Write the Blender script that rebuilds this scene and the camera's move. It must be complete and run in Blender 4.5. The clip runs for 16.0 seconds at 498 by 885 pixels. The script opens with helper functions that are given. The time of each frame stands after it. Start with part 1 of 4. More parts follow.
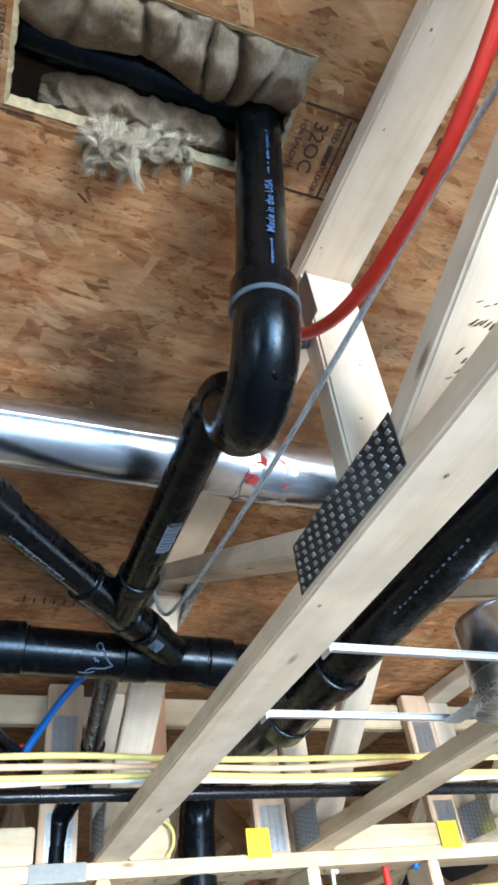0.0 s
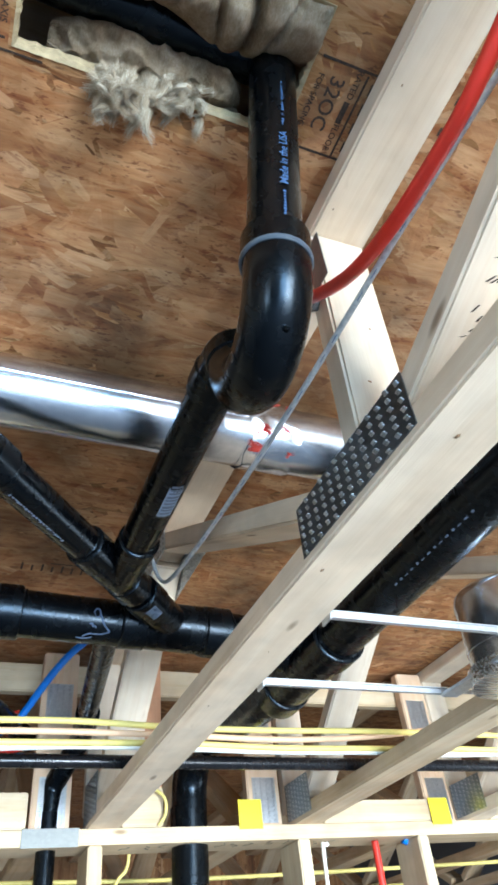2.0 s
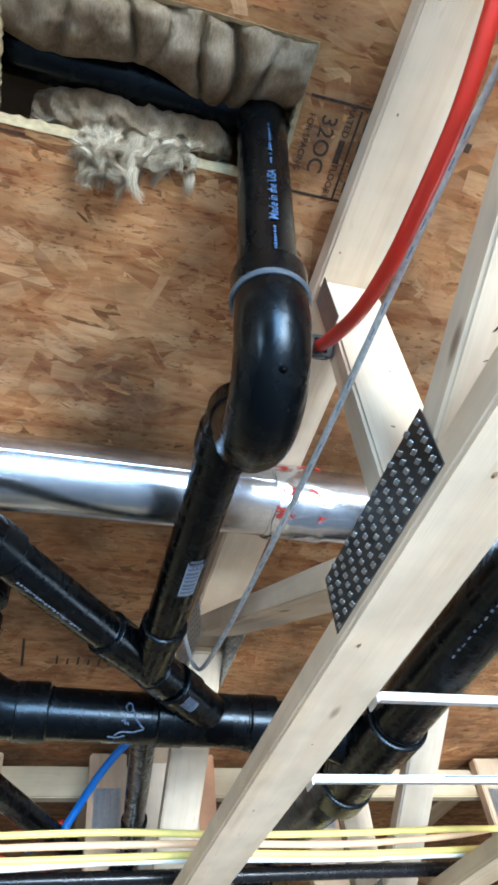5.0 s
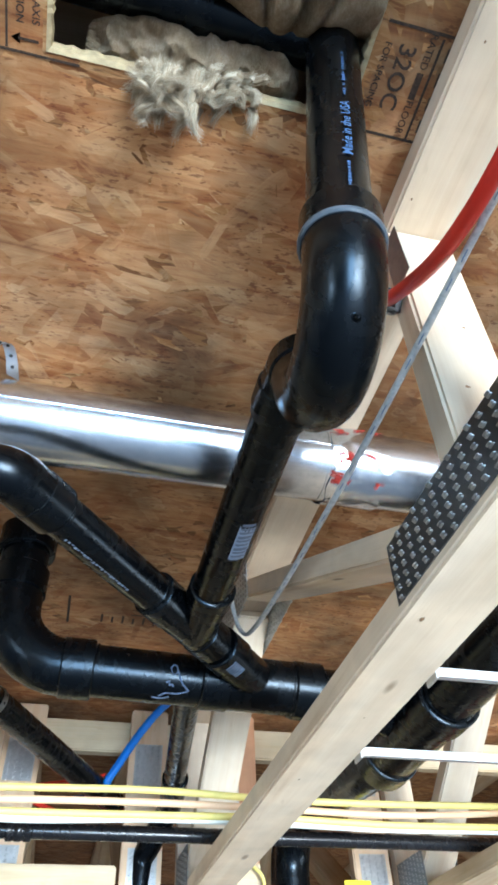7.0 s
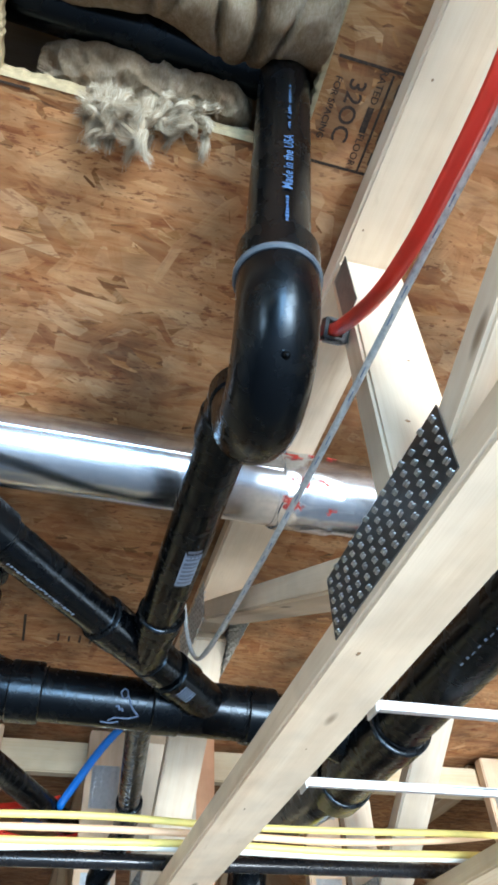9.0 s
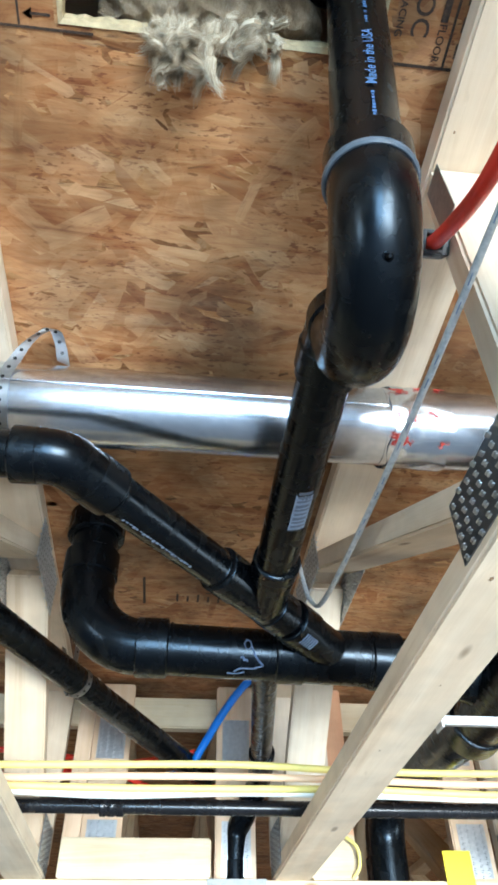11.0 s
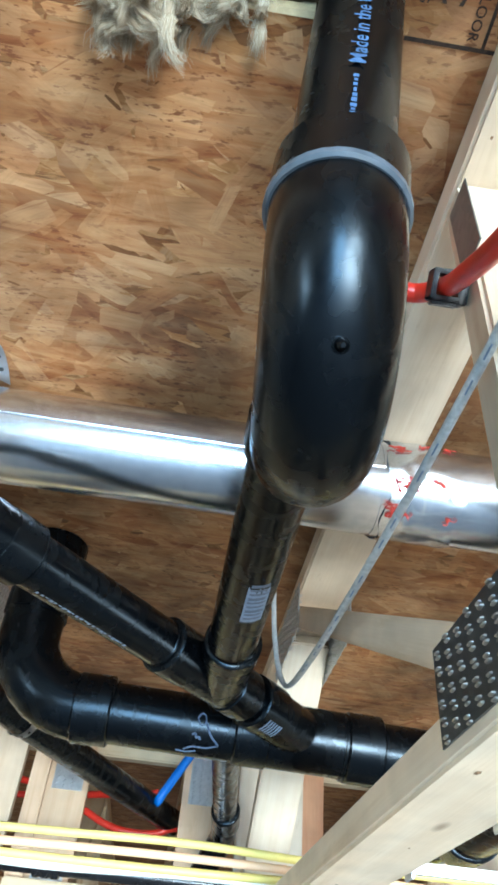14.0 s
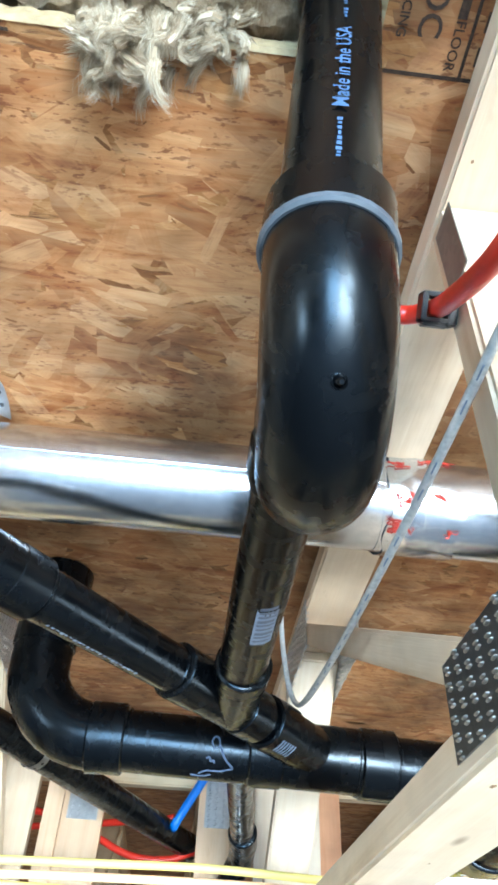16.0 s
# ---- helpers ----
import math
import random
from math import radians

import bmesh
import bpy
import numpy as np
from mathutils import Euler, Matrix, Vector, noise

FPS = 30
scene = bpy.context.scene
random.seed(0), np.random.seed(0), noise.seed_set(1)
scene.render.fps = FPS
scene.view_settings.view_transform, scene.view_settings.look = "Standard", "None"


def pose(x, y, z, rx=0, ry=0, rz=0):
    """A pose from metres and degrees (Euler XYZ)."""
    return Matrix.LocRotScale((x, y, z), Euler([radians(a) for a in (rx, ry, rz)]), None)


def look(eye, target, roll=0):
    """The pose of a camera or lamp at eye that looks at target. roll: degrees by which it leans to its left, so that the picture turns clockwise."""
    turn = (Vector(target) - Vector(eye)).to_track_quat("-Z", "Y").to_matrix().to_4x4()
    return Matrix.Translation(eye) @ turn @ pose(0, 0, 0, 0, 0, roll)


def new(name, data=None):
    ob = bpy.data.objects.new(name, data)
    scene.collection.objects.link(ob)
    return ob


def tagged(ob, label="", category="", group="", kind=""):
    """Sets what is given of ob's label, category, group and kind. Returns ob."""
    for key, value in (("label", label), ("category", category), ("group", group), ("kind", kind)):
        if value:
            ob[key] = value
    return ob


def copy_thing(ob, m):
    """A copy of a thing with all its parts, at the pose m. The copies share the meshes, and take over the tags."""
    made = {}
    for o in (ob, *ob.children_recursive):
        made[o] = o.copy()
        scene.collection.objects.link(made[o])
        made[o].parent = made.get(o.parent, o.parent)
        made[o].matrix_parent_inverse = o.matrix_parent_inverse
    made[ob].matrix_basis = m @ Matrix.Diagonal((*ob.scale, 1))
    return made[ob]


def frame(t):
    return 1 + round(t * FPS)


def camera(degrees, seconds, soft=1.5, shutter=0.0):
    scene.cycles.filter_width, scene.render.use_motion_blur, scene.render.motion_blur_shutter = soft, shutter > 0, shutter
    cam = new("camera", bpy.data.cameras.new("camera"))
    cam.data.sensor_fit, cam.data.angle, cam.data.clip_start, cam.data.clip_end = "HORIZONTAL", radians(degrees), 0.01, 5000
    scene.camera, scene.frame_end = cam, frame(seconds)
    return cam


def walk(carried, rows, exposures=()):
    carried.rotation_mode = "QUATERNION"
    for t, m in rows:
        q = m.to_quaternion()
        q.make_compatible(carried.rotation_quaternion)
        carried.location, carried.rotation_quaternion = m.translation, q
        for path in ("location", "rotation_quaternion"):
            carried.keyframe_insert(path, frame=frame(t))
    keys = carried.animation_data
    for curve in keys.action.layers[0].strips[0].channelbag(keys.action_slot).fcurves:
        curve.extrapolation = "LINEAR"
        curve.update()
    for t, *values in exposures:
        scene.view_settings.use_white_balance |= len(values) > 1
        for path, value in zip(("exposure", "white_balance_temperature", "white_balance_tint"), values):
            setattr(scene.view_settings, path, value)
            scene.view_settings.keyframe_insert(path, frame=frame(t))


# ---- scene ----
cam = camera(39.9, 16.0, soft=3.1)
PATH = [
    (0, (-0.002, 0.081, 1.742), (0.66, 1.434, 3.058), -8.7),
    (0.5, (0.006, 0.076, 1.744), (0.643, 1.468, 3.031), -9.3),
    (1, (-0.001, 0.081, 1.744), (0.671, 1.435, 3.054), -8.4),
    (1.5, (-0.019, 0.102, 1.739), (0.692, 1.45, 3.035), -7.7),
    (2, (0.0, 0.112, 1.731), (0.672, 1.495, 3.01), -7.1),
    (2.5, (0.042, 0.124, 1.742), (0.456, 1.655, 2.96), 1.7),
    (3, (0.046, 0.127, 1.752), (0.485, 1.543, 3.094), -3.3),
    (3.5, (0.011, 0.147, 1.766), (0.607, 1.436, 3.175), -8.7),
    (4, (0.015, 0.165, 1.767), (0.517, 1.459, 3.207), -7.6),
    (4.2, (0.03, 0.172, 1.761), (0.529, 1.459, 3.209), -8.2),
    (6.3, (0.085, 0.154, 1.789), (0.559, 1.432, 3.252), -7.5),
    (6.5, (0.062, 0.178, 1.792), (0.476, 1.506, 3.229), -3.1),
    (7, (0.066, 0.207, 1.795), (0.455, 1.585, 3.192), -2.9),
    (7.5, (0.074, 0.2, 1.8), (0.51, 1.561, 3.2), -2.8),
    (8, (0.085, 0.186, 1.807), (0.533, 1.525, 3.224), -3.5),
    (10.5, (0.118, 0.194, 1.811), (0.44, 1.568, 3.228), -1.6),
    (11, (0.102, 0.23, 1.803), (0.282, 1.688, 3.16), -1.2),
    (11.5, (0.118, 0.227, 1.831), (0.311, 1.677, 3.195), -1.8),
    (12, (0.136, 0.24, 1.864), (0.3, 1.74, 3.177), 0.4),
    (12.5, (0.149, 0.268, 1.91), (0.172, 1.846, 3.139), 5.1),
    (13, (0.177, 0.308, 1.973), (0.135, 1.898, 3.186), 6.4),
    (13.5, (0.182, 0.31, 1.99), (0.218, 1.848, 3.268), 6.2),
    (14, (0.189, 0.292, 1.999), (0.288, 1.796, 3.313), 5.8),
    (14.5, (0.189, 0.283, 2.008), (0.276, 1.775, 3.337), 6.6),
    (15, (0.21, 0.272, 2.031), (0.267, 1.752, 3.375), 5.9),
    (15.5, (0.207, 0.262, 2.032), (0.297, 1.737, 3.381), 5.6),
    (16, (0.183, 0.277, 1.999), (0.286, 1.752, 3.346), 2.9),
]
walk(cam, [(t, look(eye, target, roll)) for t, eye, target, roll in PATH], [
    (0, -1.95, 6300, 9), (2.5, -1.86, 6250, 8), (4.2, -1.82, 6200, 8), (7, -1.70, 6400, 8), (11, -1.63, 6500, 6), (12.5, -1.55, 6500, 1), (13.5, -1.57, 6400, 1), (14.5, -1.52, 6300, 6),
    (15, -1.38, 6450, 9), (15.5, -1.27, 6450, 9), (16, -1.16, 6450, 5)])

# ---- world and light ----
world = bpy.data.worlds.new("sky")
scene.world = world
world.use_nodes = True
wn = world.node_tree.nodes
sky = wn.new("ShaderNodeTexSky")
sky.sky_type = "NISHITA"
sky.sun_disc = False
sky.sun_elevation = radians(38)
sky.sun_rotation = radians(-34)
world.node_tree.links.new(sky.outputs[0], wn["Background"].inputs[0])
wn["Background"].inputs[1].default_value = 0.1

sun = new("sun", bpy.data.lights.new("sun", "SUN"))
sun.data.energy, sun.data.angle, sun.data.color = 2.0, radians(0.5), (1.0, 0.95, 0.88)
sun.matrix_world = look((-6, 9, 9), (0, 0, 0))


def window_or_fill_lamp(name, eye, target, w, h, watts, color):
    ob = new(name, bpy.data.lights.new(name, "AREA"))
    ob.data.shape, ob.data.size, ob.data.size_y = "RECTANGLE", w, h
    ob.data.energy, ob.data.color = watts, color
    ob.matrix_world = look(eye, target)
    return ob


BACK = -3.6     # inner face of the wall behind the camera
WIN = [(0.62, 2.18, 0.10, 2.30), (-0.66, 0.54, 0.10, 2.30)]      # x from, x to, sill, head
window_or_fill_lamp("daylight", (1.40, BACK - 0.05, 1.20), (1.40, 0, 1.20), 1.50, 2.16, 2650, (0.80, 0.89, 0.97))
window_or_fill_lamp("daylight", (-0.06, BACK - 0.05, 1.20), (-0.06, 0, 1.20), 1.16, 2.16, 800, (0.42, 0.70, 1.0))
window_or_fill_lamp("daylight", (-3.05, -1.9, 1.30), (0, -1.9, 1.30), 0.8, 1.4, 270, (0.70, 0.86, 1.0))
# no window is known east or north: these two are added fill lamps
window_or_fill_lamp("daylight", (3.05, 1.0, 1.35), (0, 1.0, 1.35), 1.3, 1.2, 150, (0.82, 0.92, 1.0))
window_or_fill_lamp("daylight", (0.6, 5.45, 1.4), (0.6, 0, 1.4), 1.98, 1.3, 8, (0.86, 0.93, 1.0))


# ---- materials ----
def material(name):
    m = bpy.data.materials.new(name)
    m.use_nodes = True
    nt = m.node_tree
    return m, nt, nt.nodes["Principled BSDF"]


class Graph:
    """Small helper to wire shader nodes."""

    def __init__(self, name):
        self.m, self.nt, self.b = material(name)

    def node(self, kind, **sets):
        n = self.nt.nodes.new(kind)
        for k, v in sets.items():
            setattr(n, k, v)
        return n

    def link(self, a, b):
        self.nt.links.new(a, b)

    def coords(self, which="Object"):
        return self.node("ShaderNodeTexCoord").outputs[which]

    def mapped(self, vec, scale=(1, 1, 1), rot=(0, 0, 0), loc=(0, 0, 0)):
        n = self.node("ShaderNodeMapping")
        self.link(vec, n.inputs["Vector"])
        n.inputs["Scale"].default_value = scale
        n.inputs["Rotation"].default_value = [radians(a) for a in rot]
        n.inputs["Location"].default_value = loc
        return n.outputs[0]

    def shifted(self, vec, amount=37.0):
        """Coordinates moved by each object's own random number."""
        info = self.node("ShaderNodeObjectInfo")
        mul = self.node("ShaderNodeMath", operation="MULTIPLY")
        mul.inputs[1].default_value = amount
        self.link(info.outputs["Random"], mul.inputs[0])
        add = self.node("ShaderNodeVectorMath", operation="ADD")
        self.link(vec, add.inputs[0])
        self.link(mul.outputs[0], add.inputs[1])
        return add.outputs[0], info.outputs["Random"]

    def noise(self, vec, scale, detail=4, rough=0.55, distortion=0.0):
        n = self.node("ShaderNodeTexNoise")
        self.link(vec, n.inputs["Vector"])
        n.inputs["Scale"].default_value = scale
        n.inputs["Detail"].default_value = detail
        n.inputs["Roughness"].default_value = rough
        n.inputs["Distortion"].default_value = distortion
        return n.outputs["Fac"]

    def voronoi(self, vec, scale=1.0, out="Color", feature="F1", randomness=1.0):
        n = self.node("ShaderNodeTexVoronoi", feature=feature)
        self.link(vec, n.inputs["Vector"])
        n.inputs["Scale"].default_value = scale
        n.inputs["Randomness"].default_value = randomness
        return n.outputs[out]

    def ramp(self, fac, *stops):
        n = self.node("ShaderNodeValToRGB")
        self.link(fac, n.inputs[0])
        e = n.color_ramp.elements
        while len(e) < len(stops):
            e.new(0.5)
        for i, (p, c) in enumerate(stops):
            e[i].position = p
            e[i].color = (c, c, c, 1) if isinstance(c, (int, float)) else (*c, 1)
        return n.outputs[0]

    def mix(self, fac, a, b, how="MIX"):
        n = self.node("ShaderNodeMix", data_type="RGBA", blend_type=how)
        for v, i in ((fac, 0), (a, 6), (b, 7)):
            if isinstance(v, (int, float)):
                n.inputs[i].default_value = v
            elif isinstance(v, tuple):
                n.inputs[i].default_value = (*v, 1)
            else:
                self.link(v, n.inputs[i])
        return n.outputs[2]

    def math(self, how, a, b=0.0):
        n = self.node("ShaderNodeMath", operation=how)
        for i, v in enumerate((a, b)):
            if isinstance(v, (int, float)):
                n.inputs[i].default_value = v
            else:
                self.link(v, n.inputs[i])
        return n.outputs[0]

    def red(self, col):
        n = self.node("ShaderNodeSeparateColor")
        self.link(col, n.inputs[0])
        return n.outputs

    def bump(self, height, strength=0.3, distance=0.002):
        n = self.node("ShaderNodeBump")
        n.inputs["Strength"].default_value = strength
        n.inputs["Distance"].default_value = distance
        self.link(height, n.inputs["Height"])
        self.link(n.outputs[0], self.b.inputs["Normal"])

    def set(self, color=None, rough=None, metal=None, spec=None):
        for v, k in ((color, "Base Color"), (rough, "Roughness"), (metal, "Metallic"), (spec, "Specular IOR Level")):
            if v is None:
                continue
            if isinstance(v, (int, float)):
                self.b.inputs[k].default_value = v
            elif isinstance(v, tuple):
                self.b.inputs[k].default_value = (*v, 1)
            else:
                self.link(v, self.b.inputs[k])
        return self.m


def make_osb():
    g = Graph("osb")
    co = g.coords()
    wob = g.noise(co, 22, 3)
    base = g.ramp(g.noise(g.mapped(co, (2, 9, 1)), 4, 6, 0.65), (0.28, (0.31, 0.15, 0.055)), (0.5, (0.46, 0.27, 0.115)), (0.72, (0.57, 0.37, 0.175)))
    col, hgt = base, None
    layers = [(6, 13, 62, 0.35), (-19, 12, 58, 0.45), (27, 14, 70, 0.55), (-5, 9, 46, 0.5), (58, 15, 60, 0.70), (-44, 13, 64, 0.66), (12, 17, 95, 0.5), (-9, 19, 120, 0.55)]
    for i, (ang, sx, sy, thr) in enumerate(layers):
        r = g.mapped(co, (1, 1, 1), (0, 0, ang))
        warp = g.node("ShaderNodeVectorMath", operation="ADD")
        g.link(r, warp.inputs[0])
        g.link(g.math("MULTIPLY", wob, 0.02), warp.inputs[1])
        v = g.mapped(warp.outputs[0], (sx, sy, 1), (0, 0, 0), (i * 3.7, i * 1.9, i * 0.31))
        c = g.red(g.voronoi(v, 1.0))
        mask = g.math("GREATER_THAN", c[0], thr)
        grain = g.noise(g.mapped(r, (16, 300, 1), (0, 0, 0), (i, 0, 0)), 1.0, 4, 0.65)
        shade = g.math("ADD", g.math("MULTIPLY", c[1], 0.55), g.math("MULTIPLY", grain, 0.55))
        tint = g.ramp(shade, (0.20, (0.15, 0.052, 0.015)), (0.36, (0.34, 0.155, 0.052)), (0.56, (0.49, 0.275, 0.112)), (0.74, (0.63, 0.41, 0.20)), (0.92, (0.80, 0.62, 0.40)))
        soft = g.noise(g.mapped(r, (8, 40, 1), (0, 0, 0), (0, i, 0)), 1.0, 3)
        col = g.mix(g.math("MULTIPLY", mask, g.ramp(soft, (0.30, 0.35), (0.62, 0.95))), col, tint)
        hh = g.math("MULTIPLY", mask, c[2])
        hgt = hh if hgt is None else g.math("MAXIMUM", hgt, hh)
    # broad stains, then thin dark gaps and chips between the strands
    big = g.ramp(g.noise(co, 3.1, 4, 0.6), (0.34, 0.60), (0.62, 1.12))
    col = g.mix(1.0, col, big, "MULTIPLY")
    rust = g.ramp(g.noise(g.mapped(co, (6, 14, 1), (0, 0, 4)), 1.3, 4, 0.6), (0.54, 0.0), (0.70, 1.0))
    col = g.mix(g.math("MULTIPLY", rust, 0.55), col, (0.24, 0.095, 0.03))
    gaps = g.ramp(g.noise(g.mapped(co, (10, 90, 1), (0, 0, 3)), 1.0, 5, 0.7, 0.4), (0.575, 0.0), (0.66, 1.0))
    col = g.mix(g.math("MULTIPLY", gaps, 0.72), col, (0.10, 0.038, 0.014))
    chips = g.red(g.voronoi(g.mapped(co, (34, 105, 1), (0, 0, 5)), 1.0))
    dark = g.math("GREATER_THAN", chips[0], 0.972)
    col = g.mix(g.math("MULTIPLY", dark, 0.6), col, (0.08, 0.03, 0.012))
    col = g.mix(1.0, col, (0.74, 0.605, 0.53), "MULTIPLY")
    g.bump(g.math("SUBTRACT", hgt, gaps), 0.4, 0.0015)
    return g.set(col, g.ramp(g.noise(co, 30), (0.3, 0.5), (0.7, 0.72)), spec=0.35)


def make_strand():
    """Pressed wood strands; each island has its own tone, its grain runs along its own U."""
    g = Graph("osb_strand")
    co, uv = g.coords(), g.coords("UV")
    rnd = g.node("ShaderNodeNewGeometry").outputs["Random Per Island"]
    tone = g.ramp(rnd, (0.0, (0.25, 0.085, 0.03)), (0.12, (0.38, 0.165, 0.065)), (0.34, (0.50, 0.265, 0.12)), (0.60, (0.59, 0.355, 0.18)), (0.88, (0.66, 0.44, 0.25)), (1.0, (0.80, 0.62, 0.40)))
    add = g.node("ShaderNodeVectorMath", operation="ADD")
    g.link(uv, add.inputs[0])
    g.link(g.math("MULTIPLY", rnd, 91.0), add.inputs[1])
    grain = g.noise(g.mapped(add.outputs[0], (22, 330, 1)), 1.0, 4, 0.65)
    col = g.mix(1.0, tone, g.ramp(grain, (0.30, 0.76), (0.5, 0.98), (0.72, 1.12)), "MULTIPLY")
    streak = g.ramp(g.noise(g.mapped(add.outputs[0], (12, 120, 1)), 1.0, 4, 0.7, 0.5), (0.60, 0.0), (0.70, 1.0))
    col = g.mix(g.math("MULTIPLY", streak, 0.6), col, (0.22, 0.07, 0.022))
    big = g.ramp(g.noise(co, 3.1, 4, 0.6), (0.34, 0.70), (0.60, 1.10))
    col = g.mix(1.0, col, big, "MULTIPLY")
    rust = g.ramp(g.noise(g.mapped(co, (5, 11, 1), (0, 0, 4)), 1.3, 5, 0.65), (0.52, 0.0), (0.70, 1.0))
    col = g.mix(g.math("MULTIPLY", rust, 0.62), col, (0.29, 0.10, 0.042))
    # glue and pressing blur the strands into streaks that run along the sheet
    flow = g.noise(g.mapped(co, (7, 38, 1), (0, 0, -3)), 1.0, 6, 0.66, 0.8)
    pressed = g.ramp(flow, (0.34, (0.25, 0.085, 0.03)), (0.44, (0.48, 0.25, 0.105)), (0.54, (0.60, 0.385, 0.195)), (0.70, (0.76, 0.57, 0.35)))
    col = g.mix(g.ramp(g.noise(co, 9, 3), (0.35, 0.30), (0.65, 0.70)), col, pressed)
    cluster = g.ramp(g.noise(g.mapped(co, (8, 14, 1)), 1.0, 3), (0.42, 0.0), (0.60, 1.0))
    specks = g.ramp(g.noise(g.mapped(co, (70, 190, 1), (0, 0, 6)), 1.0, 3, 0.6), (0.57, 0.0), (0.63, 1.0))
    col = g.mix(g.math("MULTIPLY", g.math("MULTIPLY", specks, cluster), 0.7), col, (0.17, 0.055, 0.022))
    broad = g.ramp(g.noise(co, 5.5, 3, 0.55), (0.38, 0.56), (0.50, 0.95), (0.62, 1.28))
    col = g.mix(1.0, col, broad, "MULTIPLY")
    col = g.mix(1.0, col, (0.74, 0.605, 0.53), "MULTIPLY")
    g.bump(grain, 0.25, 0.0008)
    return g.set(col, g.ramp(g.noise(co, 30), (0.3, 0.5), (0.7, 0.70)), spec=0.32)


def make_chip():
    g = Graph("osb_chip")
    rnd = g.node("ShaderNodeNewGeometry").outputs["Random Per Island"]
    n = g.noise(g.mapped(g.coords("UV"), (40, 300, 1)), 1.0, 3)
    col = g.mix(n, g.ramp(rnd, (0.0, (0.12, 0.042, 0.014)), (0.5, (0.25, 0.10, 0.035)), (1.0, (0.38, 0.185, 0.07))), (0.24, 0.11, 0.042))
    return g.set(col, 0.65, spec=0.3)


def make_lumber(name, pale, mid, dark, strength=1.0):
    """Sawn softwood; the grain runs along each board's own X."""
    g = Graph(name)
    co, rnd = g.shifted(g.coords())
    rings = g.noise(g.mapped(co, (1.0, 16, 16)), 1.5, 5, 0.6, 0.8)
    fine = g.noise(g.mapped(co, (12, 420, 420)), 1.0, 2)
    col = g.ramp(rings, (0.20, dark), (0.40, mid), (0.60, pale))
    col = g.mix(g.math("MULTIPLY", fine, 0.34), col, dark)
    saw = g.ramp(g.noise(g.mapped(co, (90, 9, 9)), 1.0, 3), (0.52, 0.0), (0.66, 0.22))
    col = g.mix(saw, col, mid)
    warm = g.ramp(rnd, (0.0, (0.88, 0.85, 0.80)), (0.5, (1, 1, 1)), (1.0, (1.0, 0.90, 0.80)))
    col = g.mix(0.9, col, warm, "MULTIPLY")
    patches = g.ramp(g.noise(co, 7, 3), (0.35, 0.82), (0.65, 1.05))
    col = g.mix(1.0, col, patches, "MULTIPLY")
    knot = g.voronoi(g.mapped(co, (4.2, 13, 13)), 1.0, "Distance", randomness=1.0)
    k = g.ramp(knot, (0.0, 1.0), (0.045, 0.85), (0.10, 0.0))
    col = g.mix(g.math("MULTIPLY", k, 0.75), col, (0.16, 0.075, 0.03))
    nicks = g.ramp(g.noise(g.mapped(co, (16, 75, 75)), 1.0, 4, 0.6, 0.6), (0.62, 0.0), (0.70, 1.0))
    col = g.mix(g.math("MULTIPLY", nicks, 0.32), col, dark)
    g.bump(g.math("ADD", fine, g.math("MULTIPLY", rings, 0.6)), 0.22, 0.0012)
    return g.set(col, 0.62, spec=0.3)


def make_abs():
    g = Graph("black_abs")
    co, _ = g.shifted(g.coords())
    dust = g.ramp(g.noise(co, 26, 5, 0.65), (0.58, 0.0), (0.85, 1.0))
    smear = g.ramp(g.noise(g.mapped(co, (5, 5, 1.5)), 9, 3), (0.5, 0.0), (0.75, 1.0))
    both = g.math("MULTIPLY", g.math("ADD", dust, smear), 0.5)
    col = g.mix(both, (0.0010, 0.0013, 0.0018), (0.0042, 0.0045, 0.005))
    rough = g.ramp(g.noise(co, 42, 3), (0.3, 0.22), (0.75, 0.29))
    rough = g.math("ADD", rough, g.math("MULTIPLY", both, 0.18))
    g.bump(g.noise(co, 120, 2), 0.05, 0.0005)
    # blue tint puts the cold window light into the gloss
    g.b.inputs["Specular Tint"].default_value = (0.68, 0.84, 1.0, 1)
    return g.set(col, rough, spec=0.29)


def make_plain(name, color, rough, metal=0.0, vary=0.15, scale=30, spec=0.5, bump=0.1):
    g = Graph(name)
    co, _ = g.shifted(g.coords())
    n = g.ramp(g.noise(co, scale, 5), (0.3, 1 - vary), (0.7, 1 + vary * 0.5))
    r = g.math("ADD", g.math("MULTIPLY", g.noise(co, scale * 2.3, 3), 0.2), rough - 0.1)
    g.bump(g.noise(co, scale * 4, 3), bump, 0.0008)
    return g.set(g.mix(1.0, color, n, "MULTIPLY"), r, metal, spec)


def make_galv(name, base, rough):
    g = Graph(name)
    co, _ = g.shifted(g.coords())
    sp = g.red(g.voronoi(co, 130))
    col = g.mix(g.math("MULTIPLY", sp[0], 0.3), base, (base[0] * 0.55, base[1] * 0.57, base[2] * 0.6))
    scr = g.noise(g.mapped(co, (3, 60, 60)), 3, 4)
    r = g.math("ADD", rough, g.math("MULTIPLY", scr, 0.14))
    g.bump(g.noise(co, 22, 3), 0.02, 0.002)
    return g.set(col, r, 1.0)


